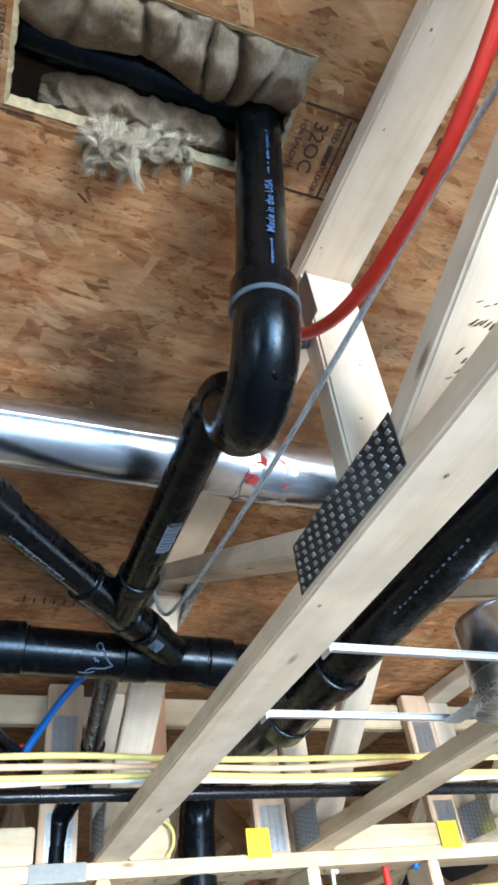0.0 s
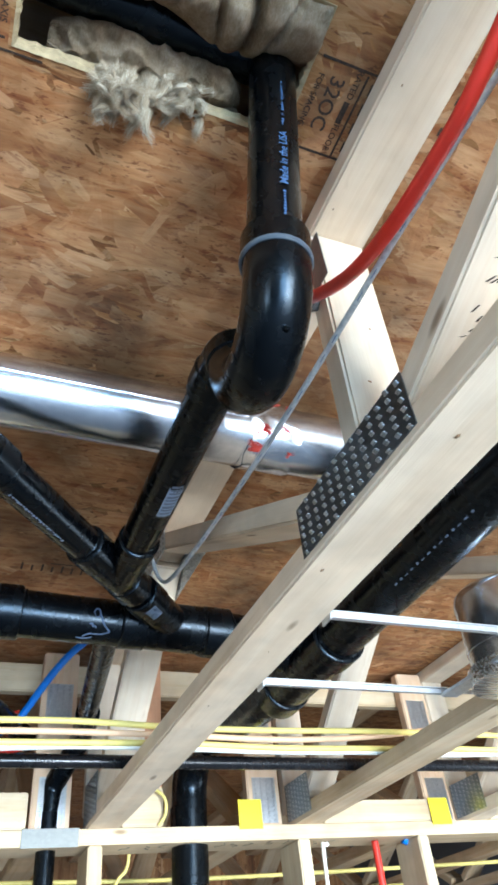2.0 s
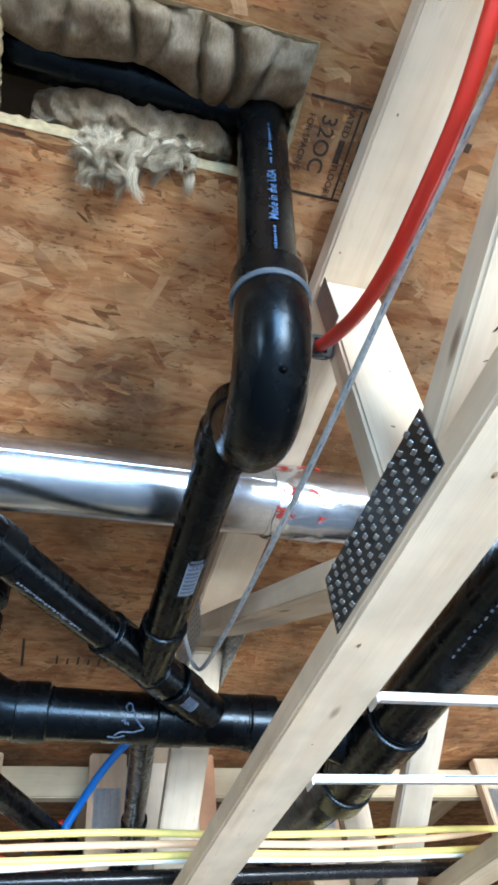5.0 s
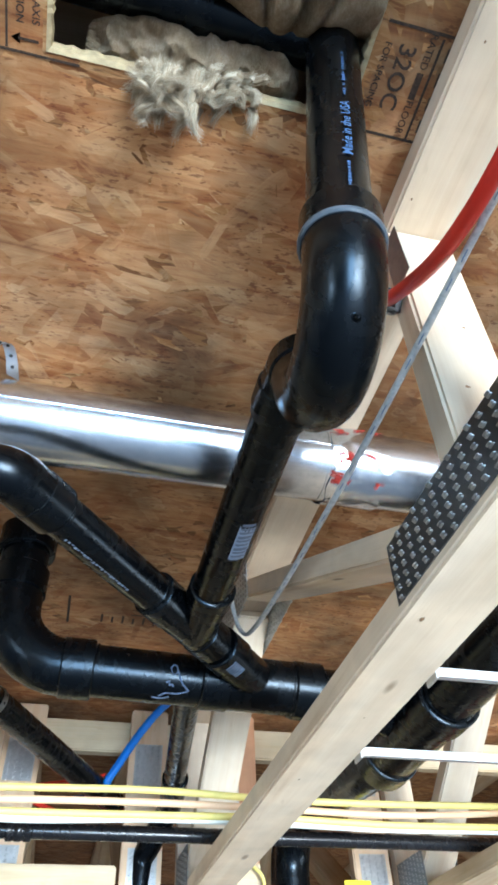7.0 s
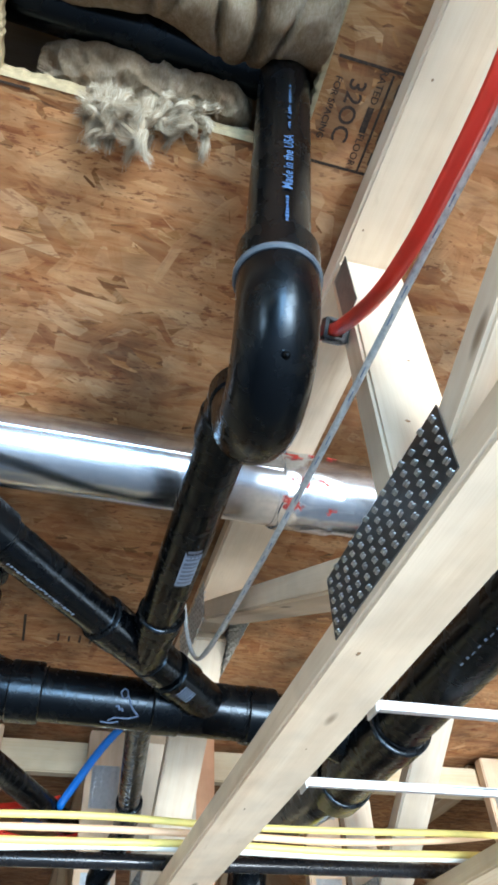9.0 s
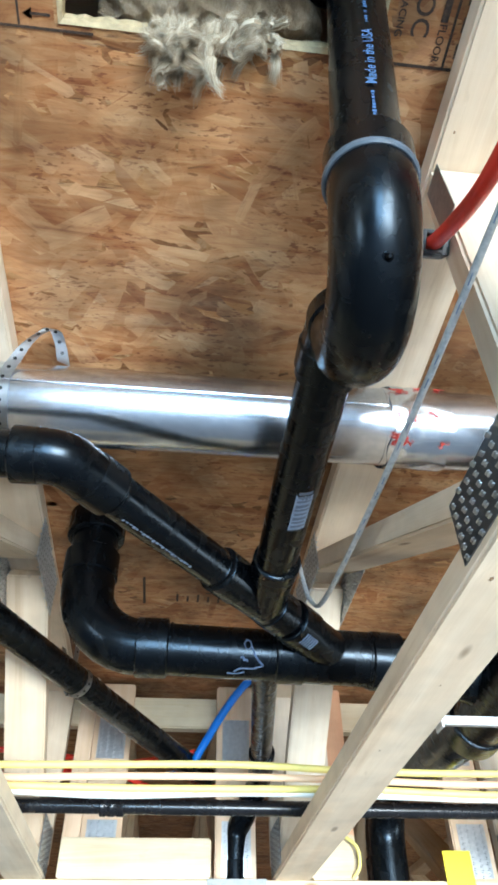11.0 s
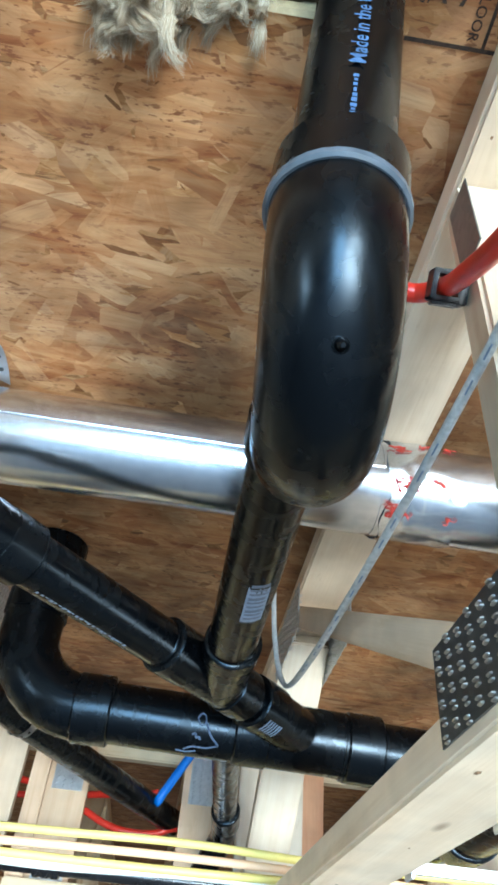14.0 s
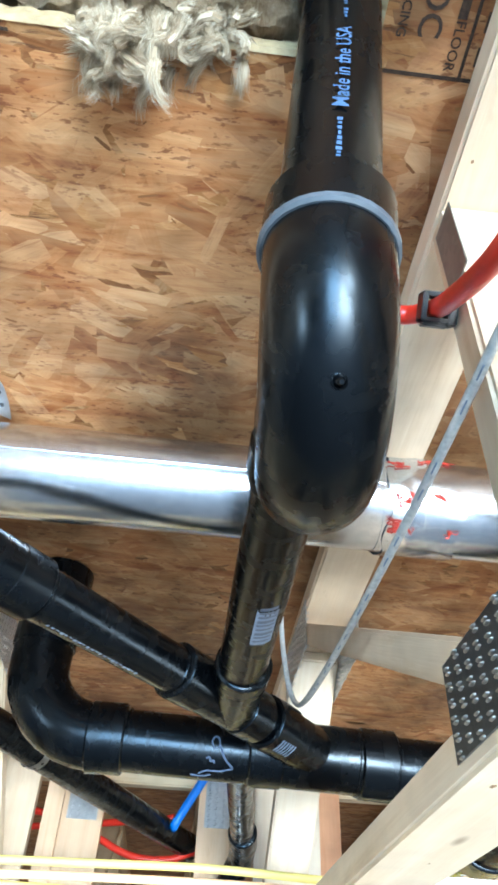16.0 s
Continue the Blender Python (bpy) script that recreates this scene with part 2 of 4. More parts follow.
OSB = make_osb()
STRAND, CHIP = make_strand(), make_chip()
PINE = make_lumber("pine", (0.87, 0.775, 0.645), (0.81, 0.685, 0.535), (0.61, 0.455, 0.30))
WALLPINE = make_lumber("pine_wall", (0.76, 0.64, 0.455), (0.70, 0.555, 0.365), (0.52, 0.36, 0.20))
PEACH = make_lumber("spruce_peach", (0.84, 0.64, 0.46), (0.78, 0.55, 0.37), (0.58, 0.36, 0.20))
ORANGEWOOD = make_lumber("spruce_red", (0.80, 0.47, 0.30), (0.72, 0.38, 0.22), (0.52, 0.24, 0.12))
SPRUCE = make_lumber("spruce_warm", (0.76, 0.62, 0.44), (0.66, 0.48, 0.30), (0.44, 0.26, 0.13))
ABS = make_abs()
CEMENT = make_plain("hub_ring", (0.075, 0.095, 0.118), 0.35, vary=0.3, scale=80)
DUCT = make_galv("bright_duct", (0.72, 0.77, 0.84), 0.165)
GALV = make_galv("galvanised", (0.86, 0.88, 0.90), 0.20)
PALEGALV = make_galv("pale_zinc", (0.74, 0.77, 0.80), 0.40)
DULL = make_galv("dull_grey_steel", (0.21, 0.21, 0.195), 0.42)
WEATHERED = make_galv("weathered_zinc", (0.36, 0.35, 0.32), 0.55)
STRAPMETAL = make_galv("dull_zinc", (0.55, 0.56, 0.57), 0.30)
# darker than the other zinc: the dim surroundings it mirrors are in the colour
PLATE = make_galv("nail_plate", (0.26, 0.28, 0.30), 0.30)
# same plate metal, paler for the highlights on its teeth
TOOTH = make_galv("plate_tooth", (0.52, 0.54, 0.56), 0.28)
REDPEX = make_plain("red_pex", (0.72, 0.035, 0.02), 0.34, vary=0.12)
BLUEPEX = make_plain("blue_pex", (0.0, 0.19, 0.72), 0.4, vary=0.12)
YELLOW = make_plain("yellow_sheath", (0.80, 0.65, 0.20), 0.5, vary=0.12)
ORANGE = make_plain("orange_sheath", (0.82, 0.52, 0.32), 0.5, vary=0.12)
WHITE = make_plain("white_sheath", (0.80, 0.79, 0.72), 0.5, vary=0.08)
GREY = make_plain("grey_sheath", (0.54, 0.53, 0.51), 0.45, vary=0.28, scale=160)
IRON = make_plain("black_iron", (0.014, 0.014, 0.016), 0.26, vary=0.3, metal=0.2)
BLACK = make_plain("black_clip", (0.012, 0.012, 0.013), 0.4)
PRINT = make_plain("blue_print", (0.045, 0.105, 0.22), 0.5)
LABEL = make_plain("label_print", (0.17, 0.22, 0.31), 0.5, vary=0.2)
LABELBACK = make_plain("label_ground", (0.20, 0.25, 0.34), 0.5, vary=0.25, scale=200)
BARCODE = make_plain("barcode_line", (0.09, 0.115, 0.165), 0.5, vary=0.3, scale=300)
CHALK = make_plain("chalk_blue", (0.11, 0.155, 0.25), 0.75, vary=0.4, scale=120)
INK = make_plain("stamp_ink", (0.055, 0.030, 0.018), 0.75, vary=0.7, scale=220)
REDINK = make_plain("red_print", (0.55, 0.035, 0.02), 0.5, vary=0.4, scale=160)
TAG = make_plain("yellow_tag", (0.85, 0.66, 0.02), 0.5, vary=0.06)
# black for the added, unseen sheet behind the camera
SHADESHEET = make_plain("shade_sheet", (0.018, 0.018, 0.018), 0.85, vary=0.3, scale=8)
CONCRETE = make_plain("concrete", (0.15, 0.17, 0.20), 0.8, vary=0.25, scale=4, bump=0.3)
PLASTER = make_plain("plain_wall", (0.11, 0.125, 0.145), 0.8, vary=0.12, scale=5)
KNOT = make_plain("dark_knot", (0.33, 0.19, 0.10), 0.7, vary=0.5, scale=200)
CUT = make_plain("cut_edge", (0.44, 0.335, 0.19), 0.75, vary=0.3, scale=90)


def make_wool():
    g = Graph("wool")
    co, rnd = g.shifted(g.coords())
    n1 = g.noise(co, 20, 6, 0.7)
    n2 = g.noise(g.mapped(co, (150, 45, 80), (0, 0, 12)), 1.0, 5, 0.75, 2.6)
    col = g.ramp(g.math("ADD", g.math("MULTIPLY", n1, 0.6), g.math("MULTIPLY", n2, 0.4)), (0.3, (0.19, 0.115, 0.06)), (0.5, (0.46, 0.35, 0.235)), (0.70, (0.72, 0.62, 0.49)))
    g.bump(g.math("ADD", n1, n2), 0.65, 0.006)
    return g.set(col, 0.95, spec=0.1)


def make_fibre():
    g = Graph("wool_fibre")
    geo = g.node("ShaderNodeNewGeometry")
    col = g.ramp(geo.outputs["Random Per Island"], (0.0, (0.30, 0.22, 0.14)), (0.5, (0.45, 0.365, 0.26)), (1.0, (0.62, 0.54, 0.42)))
    return g.set(col, 0.9, spec=0.15)


WOOL, FIBRE = make_wool(), make_fibre()


# ---- mesh helpers ----
def mesh_of(bm, name, mat, smooth=False):
    bmesh.ops.recalc_face_normals(bm, faces=bm.faces)
    me = bpy.data.meshes.new(name)
    bm.to_mesh(me)
    bm.free()
    me.materials.append(mat)
    if smooth:
        me.shade_smooth()
        me.set_sharp_from_angle(angle=radians(40))
    return me


def part(name, bm, mat, parent=None, label="", smooth=False, m=None):
    ob = new(name, mesh_of(bm, name, mat, smooth))
    if m is not None:
        ob.matrix_basis = m
    if parent is not None:
        ob.parent = parent
    if label:
        ob["label"] = label
    return ob


def thing(name, label, category, group="", kind="", at=(0, 0, 0)):
    ob = new(name)
    ob.location = at
    ob.empty_display_size = 0.05
    return tagged(ob, label, category, group, kind)


def box_bm(x0, x1, y0, y1, z0, z1, bevel=0.0, bm=None):
    own = bm is None
    bm = bm or bmesh.new()
    vs = [bm.verts.new((x, y, z)) for x in (x0, x1) for y in (y0, y1) for z in (z0, z1)]
    for f in ((0, 1, 3, 2), (4, 6, 7, 5), (0, 4, 5, 1), (2, 3, 7, 6), (0, 2, 6, 4), (1, 5, 7, 3)):
        bm.faces.new([vs[i] for i in f])
    if bevel and own:
        bmesh.ops.bevel(bm, geom=list(bm.edges), offset=bevel, segments=2, affect="EDGES")
    return bm


def axis_frame(d, hint=(0, 0, 1)):
    d = Vector(d).normalized()
    h = Vector(hint)
    if abs(d.dot(h)) > 0.98:
        h = Vector((0, 1, 0))
    s = h.cross(d).normalized()
    return d, s, d.cross(s).normalized()


def board(name, p0, p1, wide, thick, mat, parent=None, label="", side=(1, 0, 0), bevel=0.0038):
    """A sawn board from p0 to p1: its own X runs along it, its Y along side."""
    p0, p1 = Vector(p0), Vector(p1)
    x = (p1 - p0).normalized()
    y = Vector(side)
    y = (y - x * y.dot(x)).normalized()
    z = x.cross(y)
    m = Matrix((x, y, z)).transposed().to_4x4()
    m.translation = (p0 + p1) / 2
    n = (p1 - p0).length / 2
    bm = box_bm(-n, n, -wide / 2, wide / 2, -thick / 2, thick / 2, bevel)
    return part(name, bm, mat, parent, label, m=m)


def bend(points, radius, steps=8):
    """A polyline with its corners rounded to radius."""
    pts = [Vector(p) for p in points]
    out = [pts[0]]
    for a, b, c in zip(pts, pts[1:], pts[2:]):
        u, v = (a - b).normalized(), (c - b).normalized()
        ang = u.angle(v)
        if ang > radians(178):
            out.append(b)
            continue
        t = radius / math.tan(ang / 2)
        room = 0.98 if len(pts) == 3 else 0.499
        t = min(t, (a - b).length * room, (c - b).length * room)
        r = t * math.tan(ang / 2)
        mid = b + (u + v).normalized() * (r / math.sin(ang / 2))
        s, e = b + u * t - mid, b + v * t - mid
        whole = s.angle(e)
        ax = s.cross(e).normalized()
        for k in range(steps + 1):
            out.append(mid + Matrix.Rotation(whole * k / steps, 3, ax) @ s)
    out.append(pts[-1])
    return out


def glide(points, steps=8):
    """A smooth curve through all points."""
    p = [Vector(q) for q in points]
    p = [p[0] * 2 - p[1]] + p + [p[-1] * 2 - p[-2]]
    out = []
    for i in range(1, len(p) - 2):
        for k in range(steps):
            t = k / steps
            out.append(0.5 * (2 * p[i] + (p[i + 1] - p[i - 1]) * t + (2 * p[i - 1] - 5 * p[i] + 4 * p[i + 1] - p[i + 2]) * t * t + (3 * p[i] - p[i - 1] - 3 * p[i + 1] + p[i + 2]) * t ** 3))
    out.append(p[-2])
    return out


def tube_bm(points, r, segs=28, bm=None, caps=True, flat=1.0, hint=(0, 0, 1)):
    """A tube along points; r is one radius or a list of them."""
    bm = bm or bmesh.new()
    pts = [Vector(p) for p in points]
    rs = r if isinstance(r, (list, tuple)) else [r] * len(pts)
    d = (pts[1] - pts[0]).normalized()
    _, s, u = axis_frame(d, hint)
    rings = []
    for i, p in enumerate(pts):
        a, b = pts[max(i - 1, 0)], pts[min(i + 1, len(pts) - 1)]
        nd = (b - a)
        nd = nd.normalized() if nd.length > 1e-9 else d
        q = d.rotation_difference(nd)
        s, u, d = q @ s, q @ u, nd
        rings.append([bm.verts.new(p + (s * math.cos(k * math.tau / segs) + u * math.sin(k * math.tau / segs) * flat) * rs[i]) for k in range(segs)])
    for a, b in zip(rings, rings[1:]):
        for k in range(segs):
            bm.faces.new((a[k], a[(k + 1) % segs], b[(k + 1) % segs], b[k]))
    if caps:
        bm.faces.new(rings[0][::-1])
        bm.faces.new(rings[-1])
    return bm


def lathe_bm(p0, d, profile, segs=32, bm=None):
    """A turned shape: profile rows are (distance along d from p0, radius)."""
    d = Vector(d).normalized()
    pts = [Vector(p0) + d * s for s, _ in profile]
    bm = bm or bmesh.new()
    _, s, u = axis_frame(d)
    rings = [[bm.verts.new(p + (s * math.cos(k * math.tau / segs) + u * math.sin(k * math.tau / segs)) * r) for k in range(segs)] for p, (_, r) in zip(pts, profile)]
    for a, b in zip(rings, rings[1:]):
        for k in range(segs):
            bm.faces.new((a[k], a[(k + 1) % segs], b[(k + 1) % segs], b[k]))
    bm.faces.new(rings[0][::-1])
    bm.faces.new(rings[-1])
    return bm


def hub(name, p0, p1, r, parent, label=""):
    """A fitting's socket between two points, with softened rims."""
    p0, p1 = Vector(p0), Vector(p1)
    n, e = (p1 - p0).length, min(0.003, r * 0.08)
    prof = [(0, r - 2 * e), (0.0002, r - e), (e, r), (n - e, r), (n - 0.0002, r - e), (n, r - 2 * e)]
    return part(name, lathe_bm(p0, p1 - p0, prof), ABS, parent, label, smooth=True)


def ring(name, p, d, r, parent, mat=CEMENT, wide=0.003):
    """A thin bead of solvent cement round a joint."""
    d = Vector(d).normalized()
    prof = [(-wide, r), (-wide * 0.5, r + wide * 0.5), (wide * 0.5, r + wide * 0.5), (wide, r)]
    return part(name, lathe_bm(p, d, prof), mat, parent, smooth=True)


def text_mesh(words, size, place):
    """Letters as a mesh; place turns (along, up) of the line into a point."""
    cu = bpy.data.curves.new("letters", "FONT")
    cu.body, cu.size, cu.align_x, cu.align_y = words, size, "CENTER", "CENTER"
    cu.resolution_u = 3
    cu.offset = size * 0.012
    ob = new("letters", cu)
    bpy.context.view_layer.update()
    me = bpy.data.meshes.new_from_object(ob.evaluated_get(bpy.context.evaluated_depsgraph_get()))
    bpy.data.objects.remove(ob)
    bpy.data.curves.remove(cu)
    me.materials.clear()
    for v in me.vertices:
        v.co = place(v.co.x, v.co.y)
    return me


def letters(name, words, size, place, mat, parent, label=""):
    ob = new(name, text_mesh(words, size, place))
    ob.data.materials.append(mat)
    ob.parent = parent
    if label:
        ob["label"] = label
    return ob


def patch_bm(place, a0, a1, b0, b1, na=6, nb=4, bm=None):
    """A small sheet over (a, b), laid into the world by place."""
    bm = bm or bmesh.new()
    vs = [[bm.verts.new(place(a0 + (a1 - a0) * i / na, b0 + (b1 - b0) * j / nb)) for j in range(nb + 1)] for i in range(na + 1)]
    for i in range(na):
        for j in range(nb):
            bm.faces.new((vs[i][j], vs[i + 1][j], vs[i + 1][j + 1], vs[i][j + 1]))
    return bm


def on_pipe(p0, d, out, r):
    """place() for marks on a pipe: a runs along d, b round it from the side that faces out."""
    p0, d = Vector(p0), Vector(d).normalized()
    o = Vector(out)
    o = (o - d * o.dot(d)).normalized()
    s = d.cross(o)
    return lambda a, b: p0 + d * a + (o * math.cos(b / r) + s * math.sin(b / r)) * (r + 0.0006)


# ---- the shell of the place ----
OSB_Z, CHORD_Z = 2.66, 2.152
HOLE = (-0.068, 0.292, 0.318, 0.492)      # x from, x to, y from, y to


def sheet_with_hole(x0, x1, y0, y1, z0, z1, hole):
    bm = bmesh.new()
    a, b, c, d = hole
    for r in ((x0, a, y0, y1), (b, x1, y0, y1), (a, b, y0, c), (a, b, d, y1)):
        box_bm(*r, z0, z1, bm=bm)
    return bm


def strands(me, count, area, seed, sizes, slot, depth, spread):
    """Wood strands pressed into the underside of the sheet, appended to its mesh."""
    r = random.Random(seed)
    bm = bmesh.new()
    bm.from_mesh(me)
    uv = bm.loops.layers.uv.verify()
    for k in range(count):
        cx, cy = r.uniform(area[0], area[1]), r.uniform(area[2], area[3])
        ln, wd = r.uniform(*sizes[0]) / 2, r.uniform(*sizes[1]) / 2
        inside = HOLE[0] - ln < cx < HOLE[1] + ln and HOLE[2] - ln < cy < HOLE[3] + ln
        a = r.gauss(0, spread) if r.random() < 0.8 else r.uniform(0, math.pi)
        ca, sa = math.cos(a), math.sin(a)
        z = OSB_Z - (0.00005 if slot == 1 else 0.0005) - depth * (k + 1) / count
        out = [(-ln, -wd * r.uniform(0.3, 1)), (-ln * r.uniform(0.5, 0.9), -wd), (0, -wd * r.uniform(0.85, 1.1)), (ln * r.uniform(0.6, 0.9), -wd), (ln, -wd * r.uniform(0.1, 0.9)),
               (ln * r.uniform(0.85, 1), wd * r.uniform(0.2, 1)), (ln * r.uniform(0.3, 0.8), wd), (-ln * r.uniform(0, 0.3), wd * r.uniform(0.85, 1.1)), (-ln * r.uniform(0.6, 0.95), wd * r.uniform(0.5, 1))]
        pts = [(cx + u * ca - v * sa, cy + u * sa + v * ca) for u, v in out]
        if inside and any(HOLE[0] - 0.001 < x < HOLE[1] + 0.001 and HOLE[2] - 0.001 < y < HOLE[3] + 0.001 for x, y in pts):
            continue
        if inside and len({(x > HOLE[1]) - (x < HOLE[0]) for x, y in pts} | {0}) > 2:
            continue
        f = bm.faces.new([bm.verts.new((x, y, z)) for x, y in reversed(pts)])
        f.material_index = slot
        for lp, (u, v) in zip(f.loops, reversed(out)):
            lp[uv].uv = (u, v)
    bm.to_mesh(me)
    bm.free()


ceiling = part("ceiling", sheet_with_hole(-3.0, 3.0, -0.14, 5.4, OSB_Z, OSB_Z + 0.019, HOLE), OSB)
ceiling.data.materials.append(STRAND)
ceiling.data.materials.append(CHIP)
strands(ceiling.data, 9000, (-0.95, 1.5, -0.1, 2.4), 11, ((0.05, 0.16), (0.010, 0.034)), 1, 0.0004, 0.62)
strands(ceiling.data, 700, (-0.95, 1.5, -0.1, 2.4), 12, ((0.004, 0.022), (0.0008, 0.0045)), 2, 0.00008, 0.35)
tagged(ceiling, "brown oriented strand board subfloor with a cut-out", "ceiling", kind="structure")
# unseen black sheet added to darken the ceiling that the pipes reflect
shade_closure = part("ceiling_south", box_bm(-3.0, 3.0, -3.6, -0.14, OSB_Z, OSB_Z + 0.019), SHADESHEET)
tagged(shade_closure, "unseen black sheet added to keep the ceiling behind dark", "ceiling", kind="structure")
# lid added above the cut-out so no light leaks in
upper = part("ceiling_backing", box_bm(-3.0, 3.0, -3.6, 5.4, OSB_Z + 0.16, OSB_Z + 0.18), SPRUCE)
tagged(upper, "added lid above the subfloor, closing it against light", "ceiling", kind="structure")
floor_ob = part("floor", box_bm(-3.0, 3.0, -3.6, 5.4, -0.1, 0.0), CONCRETE)
tagged(floor_ob, "bare grey concrete floor", "floor", kind="structure")


def wall_with_openings(name, axis, at, thick, lo, hi, openings):
    """A wall across axis ('x' or 'y') at its inner face, with openings (from, to, sill, head)."""
    bm = bmesh.new()

    def slab(a, b, z0, z1):
        if b - a < 1e-6 or z1 - z0 < 1e-6:
            return
        if axis == "y":
            box_bm(a, b, min(at, at + thick), max(at, at + thick), z0, z1, bm=bm)
        else:
            box_bm(min(at, at + thick), max(at, at + thick), a, b, z0, z1, bm=bm)

    cur = lo
    for a, b, s, h_ in sorted(openings):
        slab(cur, a, 0, 2.84)
        slab(a, b, 0, s)
        slab(a, b, h_, 2.84)
        cur = b
    slab(cur, hi, 0, 2.84)
    return tagged(part(name, bm, OSB if name == "wall_north" else PLASTER), "unfinished pale basement wall with openings for the lamps", "wall", kind="structure")


wall_with_openings("wall_south", "y", BACK, -0.2, -3.2, 3.2, WIN)
# the north and east openings are added for their fill lamps
wall_with_openings("wall_north", "y", 5.4, 0.2, -3.2, 3.2, [(-0.4, 1.6, 0.75, 2.05)])
wall_with_openings("wall_east", "x", 3.0, 0.2, -3.6, 5.4, [(0.34, 1.66, 0.74, 1.96)])
wall_with_openings("wall_west", "x", -3.0, -0.2, -3.6, 5.4, [(-2.31, -1.49, 0.59, 2.01)])
ground = part("ground", box_bm(-400, 400, -400, 400, -0.25, -0.15), CONCRETE)
tagged(ground, "grey ground outside the house", "ground", kind="structure")

# ---- floor trusses ----
CW, CT = 0.092, 0.038                       # chord width and thickness


def plate_bm(y0, y1, z0, z1, out, pitch_y=0.0200, pitch_z=0.0120):
    """A nail plate in the plane of x with staggered pairs of raised punched ridges; out is -1 or 1."""
    bm = box_bm(min(0, out * 0.0012), max(0, out * 0.0012), y0, y1, z0, z1)
    nz = max(2, round((z1 - z0) / pitch_z))
    ny = max(2, round((y1 - y0) / pitch_y))
    r = random.Random(int(y0 * 1000))
    oval = ((-1, -0.5), (-0.6, -1), (0.6, -1), (1, -0.5), (1, 0.5), (0.6, 1), (-0.6, 1), (-1, 0.5))
    for i in range(ny):
        for j in range(nz):
            for half in (-1, 1):
                cy = y0 + (y1 - y0) * (i + 0.5) / ny + half * 0.0012 + r.uniform(-0.0005, 0.0005)
                cz = z0 + (z1 - z0) * (j + 0.5 + (0.2 if i % 2 else -0.2)) / nz + half * 0.0022
                a, b, up = 0.0038, 0.0012, 0.0022 * r.uniform(0.8, 1.2)
                lo = [bm.verts.new((out * 0.0011, cy + sy * a, cz + sz * b)) for sy, sz in oval]
                mid = [bm.verts.new((out * (0.0012 + up * 0.7), cy + sy * a * 0.9, cz + sz * b * 0.75)) for sy, sz in oval]
                hi = [bm.verts.new((out * (0.0012 + up), cy + sy * a * 0.6, cz + sz * b * 0.3)) for sy, sz in oval]
                fs = [bm.faces.new(hi)]
                spike = [bm.verts.new((-out * 0.0075 * (q % 2), cy + (q - 1) * 0.0026, cz)) for q in range(3)]
                fs.append(bm.faces.new(spike))
                for q, w in ((lo, mid), (mid, hi)):
                    fs += [bm.faces.new((q[k], q[(k + 1) % 8], w[(k + 1) % 8], w[k])) for k in range(8)]
                for f in fs:
                    f.material_index = 1
                    f.smooth = True
    bmesh.ops.recalc_face_normals(bm, faces=list(bm.faces))
    return bm


def make_truss(x0, low=PINE, label="pale pine open-web floor truss with metal nail plates"):
    xc = x0 + CW / 2
    t = thing("floor_truss", label, "truss", "floor trusses", at=(x0, 0, 0))
    o = Vector((x0, 0, 0))

    def rel(ob):
        ob.matrix_basis = Matrix.Translation(-o) @ ob.matrix_basis
        return ob

    y0, y1 = -3.55, 2.235
    zt, zb = OSB_Z - CT / 2 - 0.001, CHORD_Z + CT / 2
    rel(board("top_chord", (xc, y0, zt), (xc, y1, zt), CW, CT, PINE, t))
    rel(board("bottom_chord", (xc, y0, zb), (xc, y1 - 0.03, zb), CW, CT, low, t))
    lo, hi = CHORD_Z + CT + 0.012, OSB_Z - CT - 0.014
    webs = [((0.70, lo), (1.46, hi)), ((1.55, hi), (2.10, lo)), ((0.545, lo), (-0.37, hi)), ((-0.47, hi), (-1.30, lo)), ((-1.40, lo), (-2.20, hi)), ((-2.30, hi), (-3.1, lo))]
    for (ya, za), (yb, zb2) in webs:
        rel(board("web", (xc, ya, za), (xc, yb, zb2), 0.089, CT, PINE, t))
    for yv in (0.624, -1.35):
        rel(board("web", (xc, yv, CHORD_Z + CT), (xc, yv - 0.012, OSB_Z - CT), 0.089, CT, PINE, t))
    rel(board("end_post", (xc, 2.216, CHORD_Z + CT), (xc, 2.216, OSB_Z - CT), 0.089, CT, PINE, t))
    for ya, yb, za, zb2 in ((0.508, 0.773, 2.163, 2.236), (1.38, 1.62, 2.545, 2.635), (2.03, 2.19, 2.162, 2.262), (-0.55, -0.30, 2.555, 2.635), (-1.48, -1.22, 2.163, 2.236)):
        for side, x in ((-1, x0 - 0.0005), (1, x0 + CW + 0.0005)):
            # far top-joint plates are paler: the glint they catch put into the metal
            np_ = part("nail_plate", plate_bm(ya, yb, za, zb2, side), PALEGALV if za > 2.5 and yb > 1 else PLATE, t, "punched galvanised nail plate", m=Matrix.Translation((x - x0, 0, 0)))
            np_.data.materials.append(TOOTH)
    flush = box_bm(-0.0014, 0.0, 0.578, 0.617, 2.502, 2.60, 0.0005)
    part("joint_plate", flush, WEATHERED, t, "flush dull grey joint plate")
    return t


truss = make_truss(0.379)
for x in (-2.71, -2.10, -1.49, -0.88, -0.264, 1.595, 2.205, 2.815):
    copy_thing(truss, Matrix.Translation((x, 0, 0)))
# brown bottom chord puts the weaker light on this truss into the wood
make_truss(0.985, SPRUCE, "pine open-web floor truss, its bottom chord browned for weaker light")

